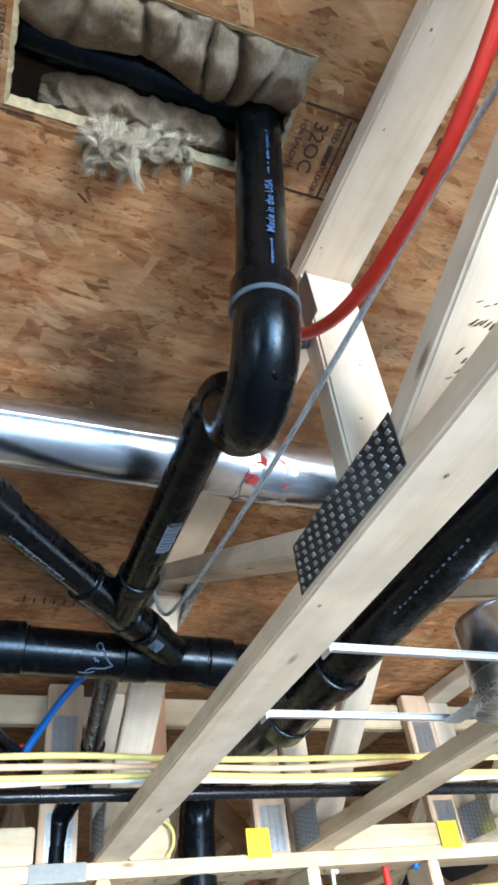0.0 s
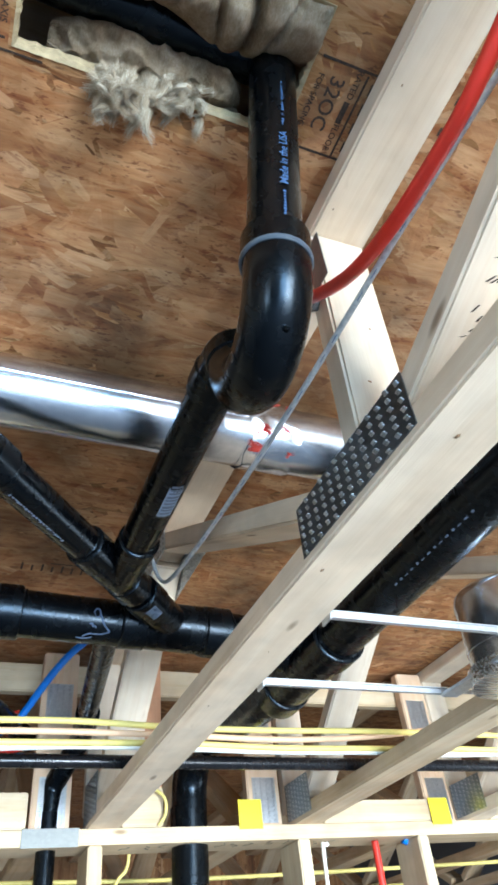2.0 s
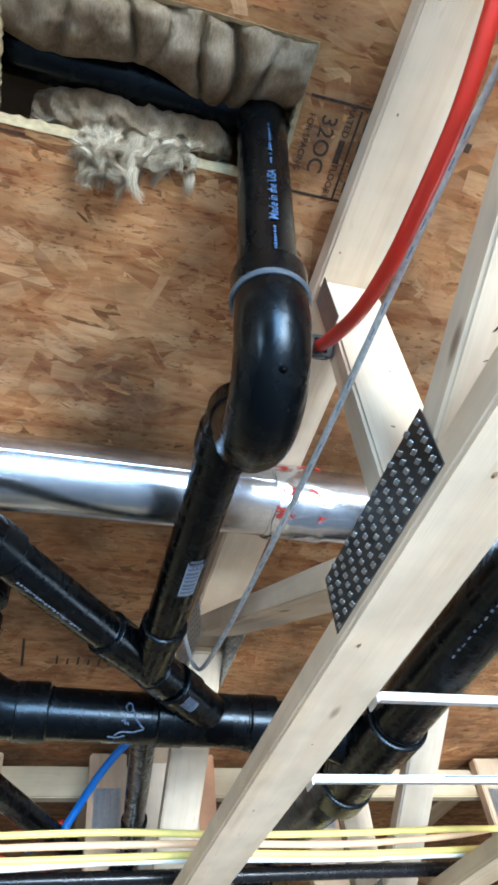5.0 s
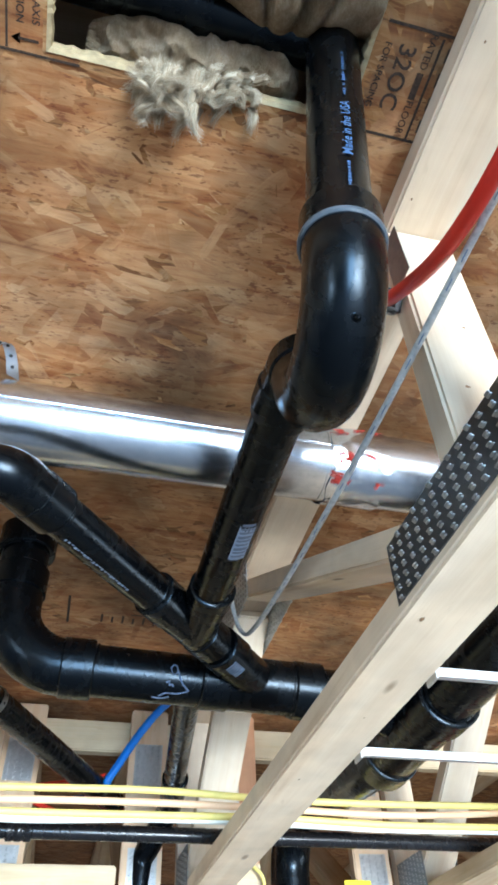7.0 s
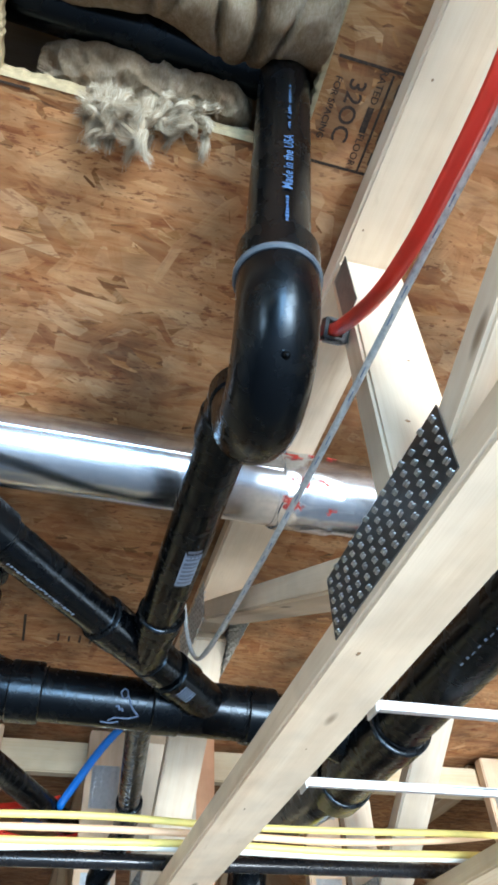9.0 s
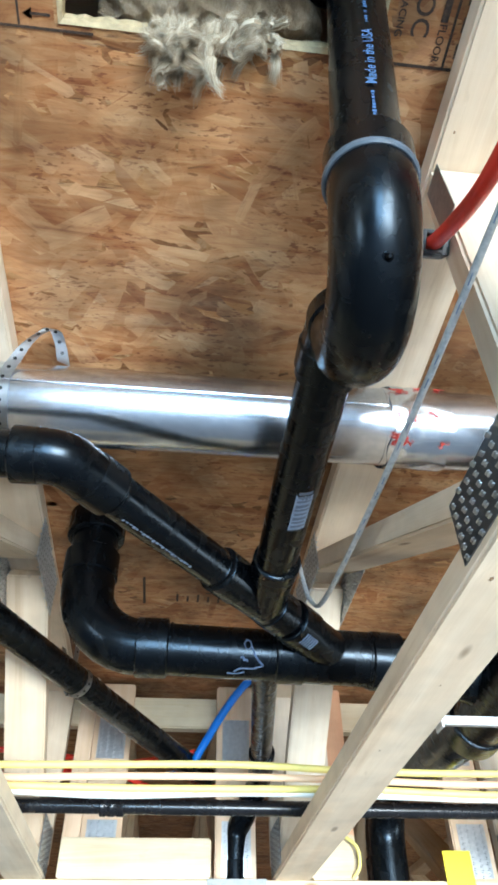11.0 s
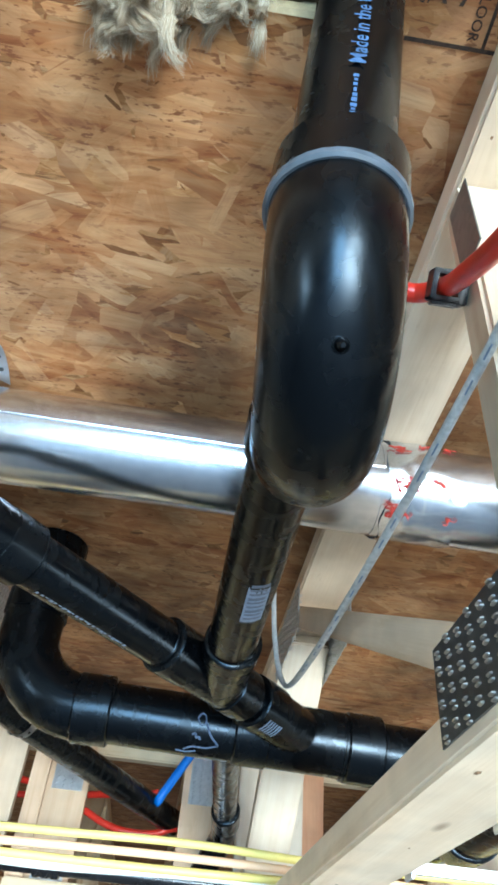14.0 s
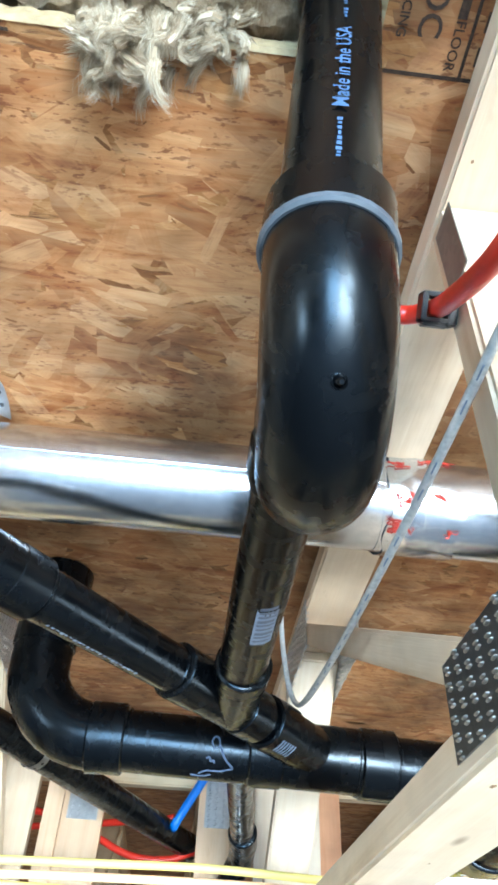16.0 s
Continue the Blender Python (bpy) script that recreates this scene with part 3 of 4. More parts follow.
def dot_bm(c, n, r0, r1, along):
    """A thin oval mark on a board."""
    n, a = Vector(n).normalized(), Vector(along).normalized()
    b = n.cross(a)
    bm = bmesh.new()
    rim = [Vector(c) + (a * math.cos(k * math.tau / 14) * r0 + b * math.sin(k * math.tau / 14) * r1) * (1 + 0.16 * math.sin(k * 2.3)) * 0.68 for k in range(14)]
    mid = bm.verts.new(Vector(c) + n * 0.0012)
    edge = [bm.verts.new(p + n * 0.0005) for p in rim]
    for k in range(14):
        bm.faces.new((mid, edge[k], edge[(k + 1) % 14]))
    return bm


for c, n, r0, r1, along, name in (((0.402, 0.776, CHORD_Z), (0, 0, -1), 0.0062, 0.0034, (0, 1, 0), "knot"), ((0.420, 0.504, CHORD_Z), (0, 0, -1), 0.0060, 0.0038, (0, 1, 0), "knot"), ((0.430, 1.02, CHORD_Z), (0, 0, -1), 0.0032, 0.0016, (0, 1, 0), "knot"),
                          ((0.412, 1.25, CHORD_Z), (0, 0, -1), 0.0048, 0.002, (0, 1, 0), "knot"), ((0.397, 0.239, 2.621), (0, 0, -1), 0.0034, 0.0022, (0, 1, 0), "nail_hole"), ((0.400, 0.362, 2.621), (0, 0, -1), 0.0028, 0.0018, (0, 1, 0), "nail_hole"),
                          ((0.394, 0.548, 2.621), (0, 0, -1), 0.0028, 0.002, (0, 1, 0), "nail_hole"), ((0.414, 0.601, 2.321), (0, -1, 0.02), 0.0030, 0.0045, (0, 0, 1), "knot"), ((0.437, 0.598, 2.425), (0, -1, 0.02), 0.0022, 0.0034, (0, 0, 1), "knot")):
    part(name, dot_bm(c, n, r0, r1, along), KNOT, truss, "dark brown knot" if name == "knot" else "", m=Matrix.Translation((-0.379, 0, 0)))

# trusses of the next bay, beyond the bearing wall
def make_far_truss(x0):
    t = thing("floor_truss", "warm spruce open-web floor truss beyond the stud wall", "truss", "far floor trusses", at=(x0, 2.2, 0))
    o = Vector((x0, 2.2, 0))
    xc = x0 + CW / 2

    def rel(ob):
        ob.matrix_basis = Matrix.Translation(-o) @ ob.matrix_basis
        return ob

    rel(board("top_chord", (xc, 2.29, OSB_Z - CT / 2 - 0.001), (xc, 5.38, OSB_Z - CT / 2 - 0.001), CW, CT, SPRUCE, t))
    rel(board("bottom_chord", (xc, 2.29, CHORD_Z + CT / 2), (xc, 5.38, CHORD_Z + CT / 2), CW, CT, SPRUCE, t))
    rel(board("end_post", (xc, 2.219, CHORD_Z + 0.002), (xc, 2.219, OSB_Z - 0.012), 0.105, CT, PEACH, t))
    lo, hi = CHORD_Z + CT + 0.012, OSB_Z - CT - 0.014
    for (ya, za), (yb, zb2) in (((2.36, lo), (3.0, hi)), ((3.1, hi), (3.8, lo)), ((3.9, lo), (4.6, hi))):
        rel(board("web", (xc, ya, za), (xc, yb, zb2), 0.089, CT, SPRUCE, t))
    for za, zb2 in ((2.165, 2.29), (2.44, 2.55)):
        m = pose(CW / 2 - 0.036, -0.0005, 0, 0, 0, -90)
        part("nail_plate", plate_bm(0.0, 0.075, za, zb2, 1, 0.019, 0.012), STRAPMETAL, t, "bright punched nail plate", m=m)
    return t


far = make_far_truss(0.243)
for k in (-4, -3, -2, 1, 2, 3, 4):
    copy_thing(far, Matrix.Translation((0.243 + 0.628 * k, 2.2, 0)))
copy_thing(far, Matrix.Translation((-0.100, 2.2, 0)))
for xa, xb, mat, words in ((-0.146, -0.1035, PEACH, "narrow warm pine post beside the truss end"), (0.4735, 0.544, PINE, "pale pine post beside the truss end"), (0.547, 0.606, ORANGEWOOD, "reddish spruce post behind the truss end")):
    post = board("post", ((xa + xb) / 2, 2.20 if mat is not ORANGEWOOD else 2.24, CHORD_Z + 0.002), ((xa + xb) / 2, 2.20 if mat is not ORANGEWOOD else 2.24, OSB_Z - 0.002), xb - xa, CT, mat)
    tagged(post, words, "post", "posts on the wall")

# ---- bearing wall under the truss ends ----
wall = thing("stud_wall", "pale stud wall with a single top plate carrying the trusses", "wall", kind="structure", at=(0, 2.22, 0))
def on_wall(ob):
    ob.matrix_basis = Matrix.Translation((0, -2.22, 0)) @ ob.matrix_basis
    return ob
on_wall(board("top_plate", (-2.99, 2.222, CHORD_Z - 0.020), (2.99, 2.222, CHORD_Z - 0.020), 0.14, CT, WALLPINE, wall, side=(0, 1, 0)))
on_wall(board("bottom_plate", (-2.99, 2.222, 0.02), (2.99, 2.222, 0.02), 0.14, CT, WALLPINE, wall, side=(0, 1, 0)))
for x in (-2.6, -2.2, -1.79, -1.4, -1.0, -0.6, 0.005, 0.405, 1.01, 1.42, 1.83, 2.24, 2.65):
    on_wall(board("stud", (x, 2.222, 0.04), (x, 2.222, CHORD_Z - 0.04), 0.14, CT, WALLPINE, wall, side=(0, 1, 0)))
rng = random.Random(14)
top_plate = wall.children[0]
for k in range(13):
    px, py = 0.50 + 0.052 * k + rng.uniform(-0.01, 0.01), rng.uniform(2.17, 2.20)
    pts = [Vector((px + rng.uniform(-0.016, 0.016), py + 0.014 * q, CHORD_Z - 0.0395)) for q in range(4)]
    on_wall(part("pen_mark", tube_bm(glide(pts, 4), 0.0016, 5, flat=0.3), BLACK, top_plate, "black marker scrawl under the plate"))
    top_plate.children[-1].matrix_parent_inverse = top_plate.matrix_basis.inverted()
nailguard = part("nail_guard", box_bm(0.215, 0.36, 2.1495, 2.1515, CHORD_Z - 0.043, CHORD_Z + 0.001, 0.0005), DULL)
tagged(nailguard, "grey steel nail guard fixed over the top plate", "nail guard")

ribbon = board("ribbon_board", (-2.99, 2.262, 2.585), (2.99, 2.262, 2.585), 0.086, CT, WALLPINE, side=(0, 0, 1))
tagged(ribbon, "pale ribbon board along the truss ends", "board")
for xa, xb, zz in ((-0.143, 0.224, 0.088), (0.474, 0.59, 0.10), (1.085, 1.47, 0.062), (-0.98, -0.36, 0.088), (1.70, 2.2, 0.062)):
    b = board("blocking", (xa, 2.174, CHORD_Z + zz / 2 + 0.001), (xb, 2.174, CHORD_Z + zz / 2 + 0.001), zz, CT, WALLPINE, side=(0, 0, 1))
    tagged(b, "short pale pine block standing on the top plate", "blocking", "wall blocks")

# ---- duct under the subfloor ----
DY, DZ, DR = 0.983, 2.555, 0.061
duct = thing("round_duct", "bright galvanised round duct with taped joint", "duct", at=(0, DY, DZ))
def under(ob, at):
    ob.matrix_basis = Matrix.Translation(-Vector(at)) @ ob.matrix_basis
    return ob
dat = (0, DY, DZ)
under(part("pipe", tube_bm([(-2.9, DY, DZ), (0.43, DY, DZ)], DR, 48), DUCT, duct, smooth=True), dat)
under(part("pipe", tube_bm([(0.40, DY, DZ), (2.9, DY, DZ)], DR + 0.0012, 48), DUCT, duct, smooth=True), dat)
seam = [Vector((x, DY - math.cos(radians(12)) * (DR + 0.0006), DZ - math.sin(radians(12)) * (DR + 0.0006))) for x in (-2.9, 0.40)]
under(part("seam", tube_bm(seam, 0.0016, 6), DUCT, duct), dat)


def band_bm(x0, x1, r, wrinkle, seed, n=72, m=12):
    bm = bmesh.new()
    rows = []
    for i in range(m + 1):
        row = []
        for k in range(n):
            a = k * math.tau / n
            x = x0 + (x1 - x0) * i / m + (0.004 * math.sin(5 * a + seed) if i in (0, m) else 0)
            w = wrinkle * noise.noise(Vector((x * 60, math.cos(a) * 4, math.sin(a) * 4 + seed)))
            row.append(bm.verts.new((x, DY + math.cos(a) * (r + w), DZ + math.sin(a) * (r + w))))
        rows.append(row)
    for a, b in zip(rows, rows[1:]):
        for k in range(n):
            bm.faces.new((a[k], a[(k + 1) % n], b[(k + 1) % n], b[k]))
    return bm


foil = under(part("foil_tape", band_bm(0.407, 0.498, DR + 0.0035, 0.0025, 1.3), DUCT, duct, "crinkled foil tape with red print", smooth=True), dat)
rng = random.Random(5)
for k in range(17):
    cx, ang = rng.choice((rng.uniform(0.413, 0.432), rng.uniform(0.413, 0.490))), rng.choice((152, 164, 205, 214, 236, 243))
    pts = []
    for q in range(9):
        a = radians(ang) + rng.uniform(-0.10, 0.10)
        x = cx + rng.uniform(-0.011, 0.011)
        pts.append((x, DY + math.cos(a) * (DR + 0.0054), DZ + math.sin(a) * (DR + 0.0054)))
    part("red_print", tube_bm(glide(pts, 3), 0.0006, 5), REDINK, foil, "smeared red print on the tape")


def strip_bm(points, wide, sides, thick=0.0009):
    """A metal strap along points, its width along the sides given."""
    bm = bmesh.new()
    rows = [[bm.verts.new(p - v.normalized() * wide / 2), bm.verts.new(p + v.normalized() * wide / 2)] for p, v in zip(points, sides)]
    for a, b in zip(rows, rows[1:]):
        bm.faces.new((a[0], a[1], b[1], b[0]))
    bmesh.ops.solidify(bm, geom=list(bm.faces), thickness=thick)
    return bm


def strap(points, wide, sides, label, gap=0.016):
    pts, sd = glide(points, 8), glide(sides, 8)
    t = thing("pipe_strap", label, "strap", at=points[0])
    band = under(part("band", strip_bm(pts, wide, sd), STRAPMETAL, t), points[0])
    dist = 0.0
    for a, b, v in zip(pts, pts[1:], sd):
        dist += (b - a).length
        if dist > gap:
            dist = 0.0
            n = (b - a).normalized().cross(v).normalized()
            bm = bmesh.new()
            for sg in (-1, 1):
                c = (a + b) / 2 + n * 0.0013 * sg
                lathe_bm(c, n * sg, [(0, 0.0030), (0.0003, 0.0028)], 10, bm)
            part("hole", bm, BLACK, band)
    return t


loop = [(-0.098, 0.962, 2.628), (-0.102, 0.935, 2.640), (-0.110, 0.908, 2.643), (-0.126, 0.904, 2.628), (-0.142, 0.906, 2.604), (-0.155, 0.914, 2.575)]
loop += [(-0.166, DY + 0.0630 * math.cos(a), DZ + 0.0630 * math.sin(a)) for a in (radians(v) for v in (188, 205, 230, 255, 280, 305, 330, 355))]
strap(loop, 0.021, [(0.85, 0.45, 0)] * 2 + [(0.85, 0.3, 0.1), (0.85, 0.0, 0.4), (0.88, 0.0, 0.42), (0.95, 0.0, 0.2)] + [(1, 0, 0)] * 8, "perforated galvanised hanger strap round the duct")

# ---- drain pipes ----
PZ = 2.372        # axis of the waste lines
MY = 1.398        # axis of the main line
R3, R2 = 0.0455, 0.0305
H3, H2 = 0.0525, 0.0365


def pipe_line(label, at, category="pipe", group="drain pipes"):
    return thing("drain_pipe", label, category, group, at=at)


def seg(owner, name, points, r, at, radius=None, label="", segs=36):
    pts = bend(points, radius) if radius else points
    return under(part(name, tube_bm(pts, r, segs), ABS, owner, label, smooth=True), at)


def collar(owner, p0, p1, r, at, label=""):
    return under(hub("hub", p0, p1, r, owner, label), at)


def bead(owner, p, d, r, at):
    return under(ring("cement_ring", p, d, r, owner, ABS, 0.002), at)


# main 3 inch line along the bay
at = (0.3, MY, PZ)
main = pipe_line("glossy black main drain with chalk arrow", at)
main_pipe = seg(main, "pipe", [(0.03, MY, PZ), (0.74, MY, PZ - 0.02)], R3, at)
seg(main, "elbow", [(0.06, MY, PZ), (-0.067, MY, PZ), (-0.067, MY, PZ + 0.145)], R3 + 0.004, at, 0.112, "long-turn black elbow")
collar(main, (0.034, MY, PZ), (0.092, MY, PZ), H3, at)
collar(main, (-0.067, MY, PZ + 0.135), (-0.067, MY, PZ + 0.19), H3, at)
collar(main, (-0.067, MY, OSB_Z - 0.062), (-0.067, MY, OSB_Z - 0.004), H3 + 0.004, at, "black hub under the subfloor")
seg(main, "riser", [(-0.067, MY, PZ + 0.13), (-0.067, MY, OSB_Z + 0.1)], R3, at)
collar(main, (0.283, MY, PZ - 0.003), (0.338, MY, PZ - 0.004), H3, at)
seg(main, "wye_body", [(0.32, MY, PZ - 0.004), (0.50, MY, PZ - 0.010)], R3 + 0.0035, at)
collar(main, (0.458, MY, PZ - 0.010), (0.516, MY, PZ - 0.012), H3, at)
seg(main, "wye_branch", [(0.300, 1.284, PZ - 0.002), (0.405, 1.4026, PZ - 0.004)], R2 + 0.006, at)
bead(main, (0.0965, MY, PZ), (1, 0, 0), R3, at)
bead(main, (-0.067, MY, PZ + 0.132), (0, 0, 1), R3 + 0.003, at)
bead(main, (0.280, MY, PZ - 0.003), (1, 0, 0), R3, at)
bead(main, (0.4545, MY, PZ - 0.010), (1, 0, 0), R3 + 0.004, at)
bead(main, (0.519, MY, PZ - 0.012), (1, 0, 0), R3, at)
mark = on_pipe((0.22, MY, PZ - 0.0054), (1, 0, -0.028), (0, -0.9, -0.62), R3)
CHALKED = ([(0.005, 0.024), (0.010, 0.031), (0.016, 0.028), (0.017, 0.018), (0.010, 0.015), (0.005, 0.024)], [(0.018, 0.020), (0.027, 0.002), (0.040, -0.011)], [(0.040, -0.012), (0.022, -0.018), (0.001, -0.019), (-0.010, -0.026)],
           [(-0.022, -0.030), (-0.006, -0.031), (0.008, -0.026)], [(-0.001, 0.000), (0.004, 0.002), (0.006, -0.004), (0.010, -0.002), (0.012, -0.006)])
for pts in CHALKED:
    part("chalk_mark", tube_bm([mark(v.x, -v.y) for v in glide([(a, b, 0) for a, b in pts], 5)], 0.0027, 6, flat=0.4), CHALK, main_pipe, "chalked arrow")

# branch that comes in at 45 degrees
D45 = Vector((1, 1.13, 0)).normalized()
def on45(x, z=PZ):
    return Vector((x, 1.13 * x + 0.945, z))
at = tuple(on45(0.1))
branch = pipe_line("dusty black branch drain running in at an angle", at)
branch_pipe = seg(branch, "pipe", [on45(-0.02), on45(0.30)], R2, at)
seg(branch, "elbow", [on45(0.0), on45(-0.05), on45(-0.05) + Vector((-0.06, 0, 0))], R2 + 0.005, at, 0.05, "black 45 degree elbow")
collar(branch, on45(-0.022), on45(0.008), H2, at)
collar(branch, on45(-0.05) + Vector((-0.062, 0, 0)), on45(-0.05) + Vector((-0.026, 0, 0)), H2, at)
seg(branch, "pipe", [on45(-0.05) + Vector((-0.9, 0, 0.012)), on45(-0.05) + Vector((-0.03, 0, 0))], R2, at)
collar(branch, on45(0.160), on45(0.195), H2, at)
seg(branch, "wye_body", [on45(0.17), on45(0.28)], R2 + 0.004, at)
collar(branch, on45(0.252), on45(0.284), H2, at)
collar(branch, on45(0.292), on45(0.332), H2 + 0.002, at)
for x in (0.0105, 0.1575, 0.287, 0.335):
    bead(branch, on45(x), D45, R2, at)
lab = on_pipe(on45(0.313), D45, (0.3, -0.5, -1), H2 + 0.0024)
for k in range(6):
    part("size_mark", patch_bm(lab, -0.016 + k * 0.006, -0.0125 + k * 0.006, -0.010, 0.012, 2, 4), LABEL, branch_pipe, "printed label bars")
print_b = on_pipe(on45(0.07), D45, (0.2, -0.35, -1), R2)
for k in range(22):
    a = -0.07 + k * 0.0066
    part("print_bar", patch_bm(print_b, a, a + 0.0036 + (k % 4) * 0.0006, 0.008, 0.0125 - (k % 3) * 0.0012, 1, 2), LABEL, branch_pipe, "faint printed line")

# trap and its arm
TX, TY, TZ = 0.235, 0.479, 2.329
TR = 0.0745
AX = TX + 0.013
TOP = Vector((0.257, 0.412, OSB_Z + 0.10))      # the stack leans a little
at = (TX, TY, TZ)
trap = thing("drain_trap", "glossy black trap hanging from the subfloor cut-out", "trap", at=at)
y2 = TY + 2 * TR
riser_pipe = seg(trap, "riser_pipe", [(TX, TY, TZ + 0.01), TOP], R2, at)
UX = TX + 0.014
u = [(TX, TY, TZ + 0.012)] + [(TX + 0.014 * (1 - math.cos(a)) / 2, TY + TR - TR * math.cos(a), TZ - TR * math.sin(a)) for a in [math.pi * k / 24 for k in range(25)]] + [(UX, y2, TZ + 0.02)]
under(part("u_bend", tube_bm(u, 0.0362, 40), ABS, trap, "shiny moulded return bend", smooth=True), at)
collar(trap, Vector((TX, TY, TZ)).lerp(TOP, -0.004), Vector((TX, TY, TZ)).lerp(TOP, 0.078), 0.0378, at)
under(ring("cement_ring", (TX, TY, TZ - 0.003), TOP - Vector((TX, TY, TZ)), 0.0376, trap, CEMENT, 0.0034), at)
seg(trap, "trap_elbow", [(UX, y2, TZ), (UX, y2, PZ - 0.008), (AX, y2 + 0.09, PZ - 0.006)], R2 + 0.004, at, 0.042, "black quarter bend")
collar(trap, (UX, y2, TZ + 0.0), (UX, y2, TZ + 0.026), 0.0385, at)
arm_end = on45(0.243)
trap_arm = seg(trap, "trap_arm", [(AX, y2 + 0.05, PZ - 0.006), (arm_end.x + 0.003, arm_end.y - 0.02, PZ)], R2, at)
collar(trap, (AX, y2 + 0.045, PZ - 0.006), (AX, y2 + 0.082, PZ - 0.006), H2, at)
collar(trap, (arm_end.x + 0.005, 1.092, PZ), (arm_end.x + 0.004, 1.126, PZ), H2, at)
seg(trap, "wye_branch", [(arm_end.x + 0.004, 1.118, PZ), (arm_end.x, arm_end.y, PZ)], R2 + 0.0045, at)
bead(trap, (arm_end.x + 0.005, 1.089, PZ), (0, 1, 0), R2, at)
nub_n = Vector((0.10, -0.62, -0.785)).normalized()
under(part("moulding_nub", lathe_bm(Vector((TX + 0.004, TY + TR - 0.1100 * 0.57, TZ - 0.1100 * 0.82)), nub_n, [(-0.004, 0.0046), (0.0004, 0.0046), (0.0010, 0.0036), (0.0004, 0.0030), (0.0030, 0.0024), (0.0044, 0.0012)], 14), ABS, trap, smooth=True), at)
under(part("moulding_nub", lathe_bm((TX + 0.0345, TY + 0.10, TZ - 0.085), (1, 0, -0.3), [(-0.006, 0.004), (0.0015, 0.004), (0.0025, 0.003)], 12), ABS, trap, smooth=True), at)

# printed line on the stack: readable words run up the pipe
st = on_pipe(Vector((TX, TY, TZ)).lerp(TOP, 0.315), TOP - Vector((TX, TY, TZ)), (-0.05, -1.0, 0), R2)
letters("printed_line", "Made in the USA", 0.0138, lambda a, b: st(a, -b), PRINT, riser_pipe, "blue printed words")
rng = random.Random(33)
for a0, a1 in ((-0.112, -0.058), (0.060, 0.150)):
    a = a0
    while a < a1:
        w, hgt = rng.uniform(0.0012, 0.0040), rng.uniform(0.0010, 0.0021)
        part("print_bar", patch_bm(st, a, a + w, -hgt, hgt * rng.uniform(0.4, 1.0), 1, 2), PRINT, riser_pipe)
        a += w + rng.choice((0.0010, 0.0012, 0.0015, 0.0060))
ar = on_pipe((AX - 0.001, 0.90, PZ - 0.003), (-0.004, 1, 0), (0.28, -0.1, -1), R2)
part("label", patch_bm(on_pipe((AX - 0.001, 0.90, PZ - 0.003), (-0.004, 1, 0), (0.28, -0.1, -1), R2 - 0.0002), -0.012, 0.072, -0.012, 0.012, 2, 6), LABELBACK, trap_arm, "pale printed label")
for k in range(9):
    w = 0.0042 if k % 3 else 0.0062
    part("label_bar", patch_bm(ar, -0.009 + k * 0.0088, w - 0.009 + k * 0.0088, -0.010 + (k % 2) * 0.001, 0.0095, 1, 6), BARCODE, trap_arm, "barcode line")
letters("printed_line", "in the USA", 0.0115, lambda a, b: ar(a - 0.155, -b), PRINT, trap_arm, "blue printed words")
for k in range(9):
    a = -0.108 + k * 0.0105
    part("print_bar", patch_bm(ar, a, a + 0.0055, -0.0024, 0.002 - (k % 3) * 0.001, 1, 2), PRINT, trap_arm)

# second branch, low and further back
P0, P1 = Vector((-0.62, 0.80, 2.485)), Vector((0.226, 2.30, 2.415))
at = tuple((P0 + P1) / 2)
br2 = pipe_line("dusty black drain pipe crossing under the duct line", at)
seg(br2, "pipe", [P0, P1], R2, at)
dd = (P1 - P0).normalized()
s0 = P0.lerp(P1, 0.612)
_, sa, sb = axis_frame(dd)
hoop = [s0 + (sa * math.cos(radians(a)) + sb * math.sin(radians(a))) * (R2 + 0.0012) for a in range(60, 331, 15)]
strap([hoop[0] + Vector((0, 0, 0.09))] + hoop + [hoop[-1] + Vector((-0.02, 0, 0.10))], 0.017, [dd] * (len(hoop) + 2), "perforated strap holding the drain pipe")

# small pipe from the main line back into the wall
at = (0.30, 1.8, 2.37)
small = pipe_line("thin black drain pipe turning down into the wall", at)
RS = 0.0255
seg(small, "pipe", [(0.27, MY, 2.385), (0.335, 2.02, 2.372)], RS, at)
collar(small, (0.327, 1.93, 2.374), (0.338, 2.03, 2.372), RS + 0.006, at)
seg(small, "elbow", [(0.336, 2.02, 2.372), (0.342, 2.12, 2.36), (0.292, 2.215, 2.27), (0.288, 2.222, 2.19)], RS + 0.004, at, 0.045)
seg(small, "riser", [(0.288, 2.222, 2.21), (0.288, 2.222, 0.05)], RS, at)
collar(small, (0.288, 2.222, 2.155), (0.288, 2.222, 2.205), RS + 0.006, at)

# large line beyond the truss
BX, BZ = 0.695, 2.30
at = (BX, 1.2, BZ)
big = pipe_line("large black drain running beside the truss", at)
big_pipe = seg(big, "pipe", [(BX, -1.5, BZ + 0.03), (BX, 1.30, BZ)], R3 + 0.004, at)
collar(big, (BX, 1.24, BZ), (BX, 1.30, BZ), H3 + 0.006, at)
collar(big, (BX, 1.50, BZ), (BX, 1.56, BZ), H3 + 0.006, at)
seg(big, "tee_body", [(BX, 1.27, BZ), (BX, 1.53, BZ)], R3 + 0.008, at)
seg(big, "tee_branch", [(BX, MY, BZ + 0.02), (BX - 0.10, MY, PZ - 0.015)], R3 + 0.004, at)
seg(big, "pipe", [(BX, 1.50, BZ), (BX - 0.004, 2.06, BZ + 0.052)], R3 + 0.003, at)
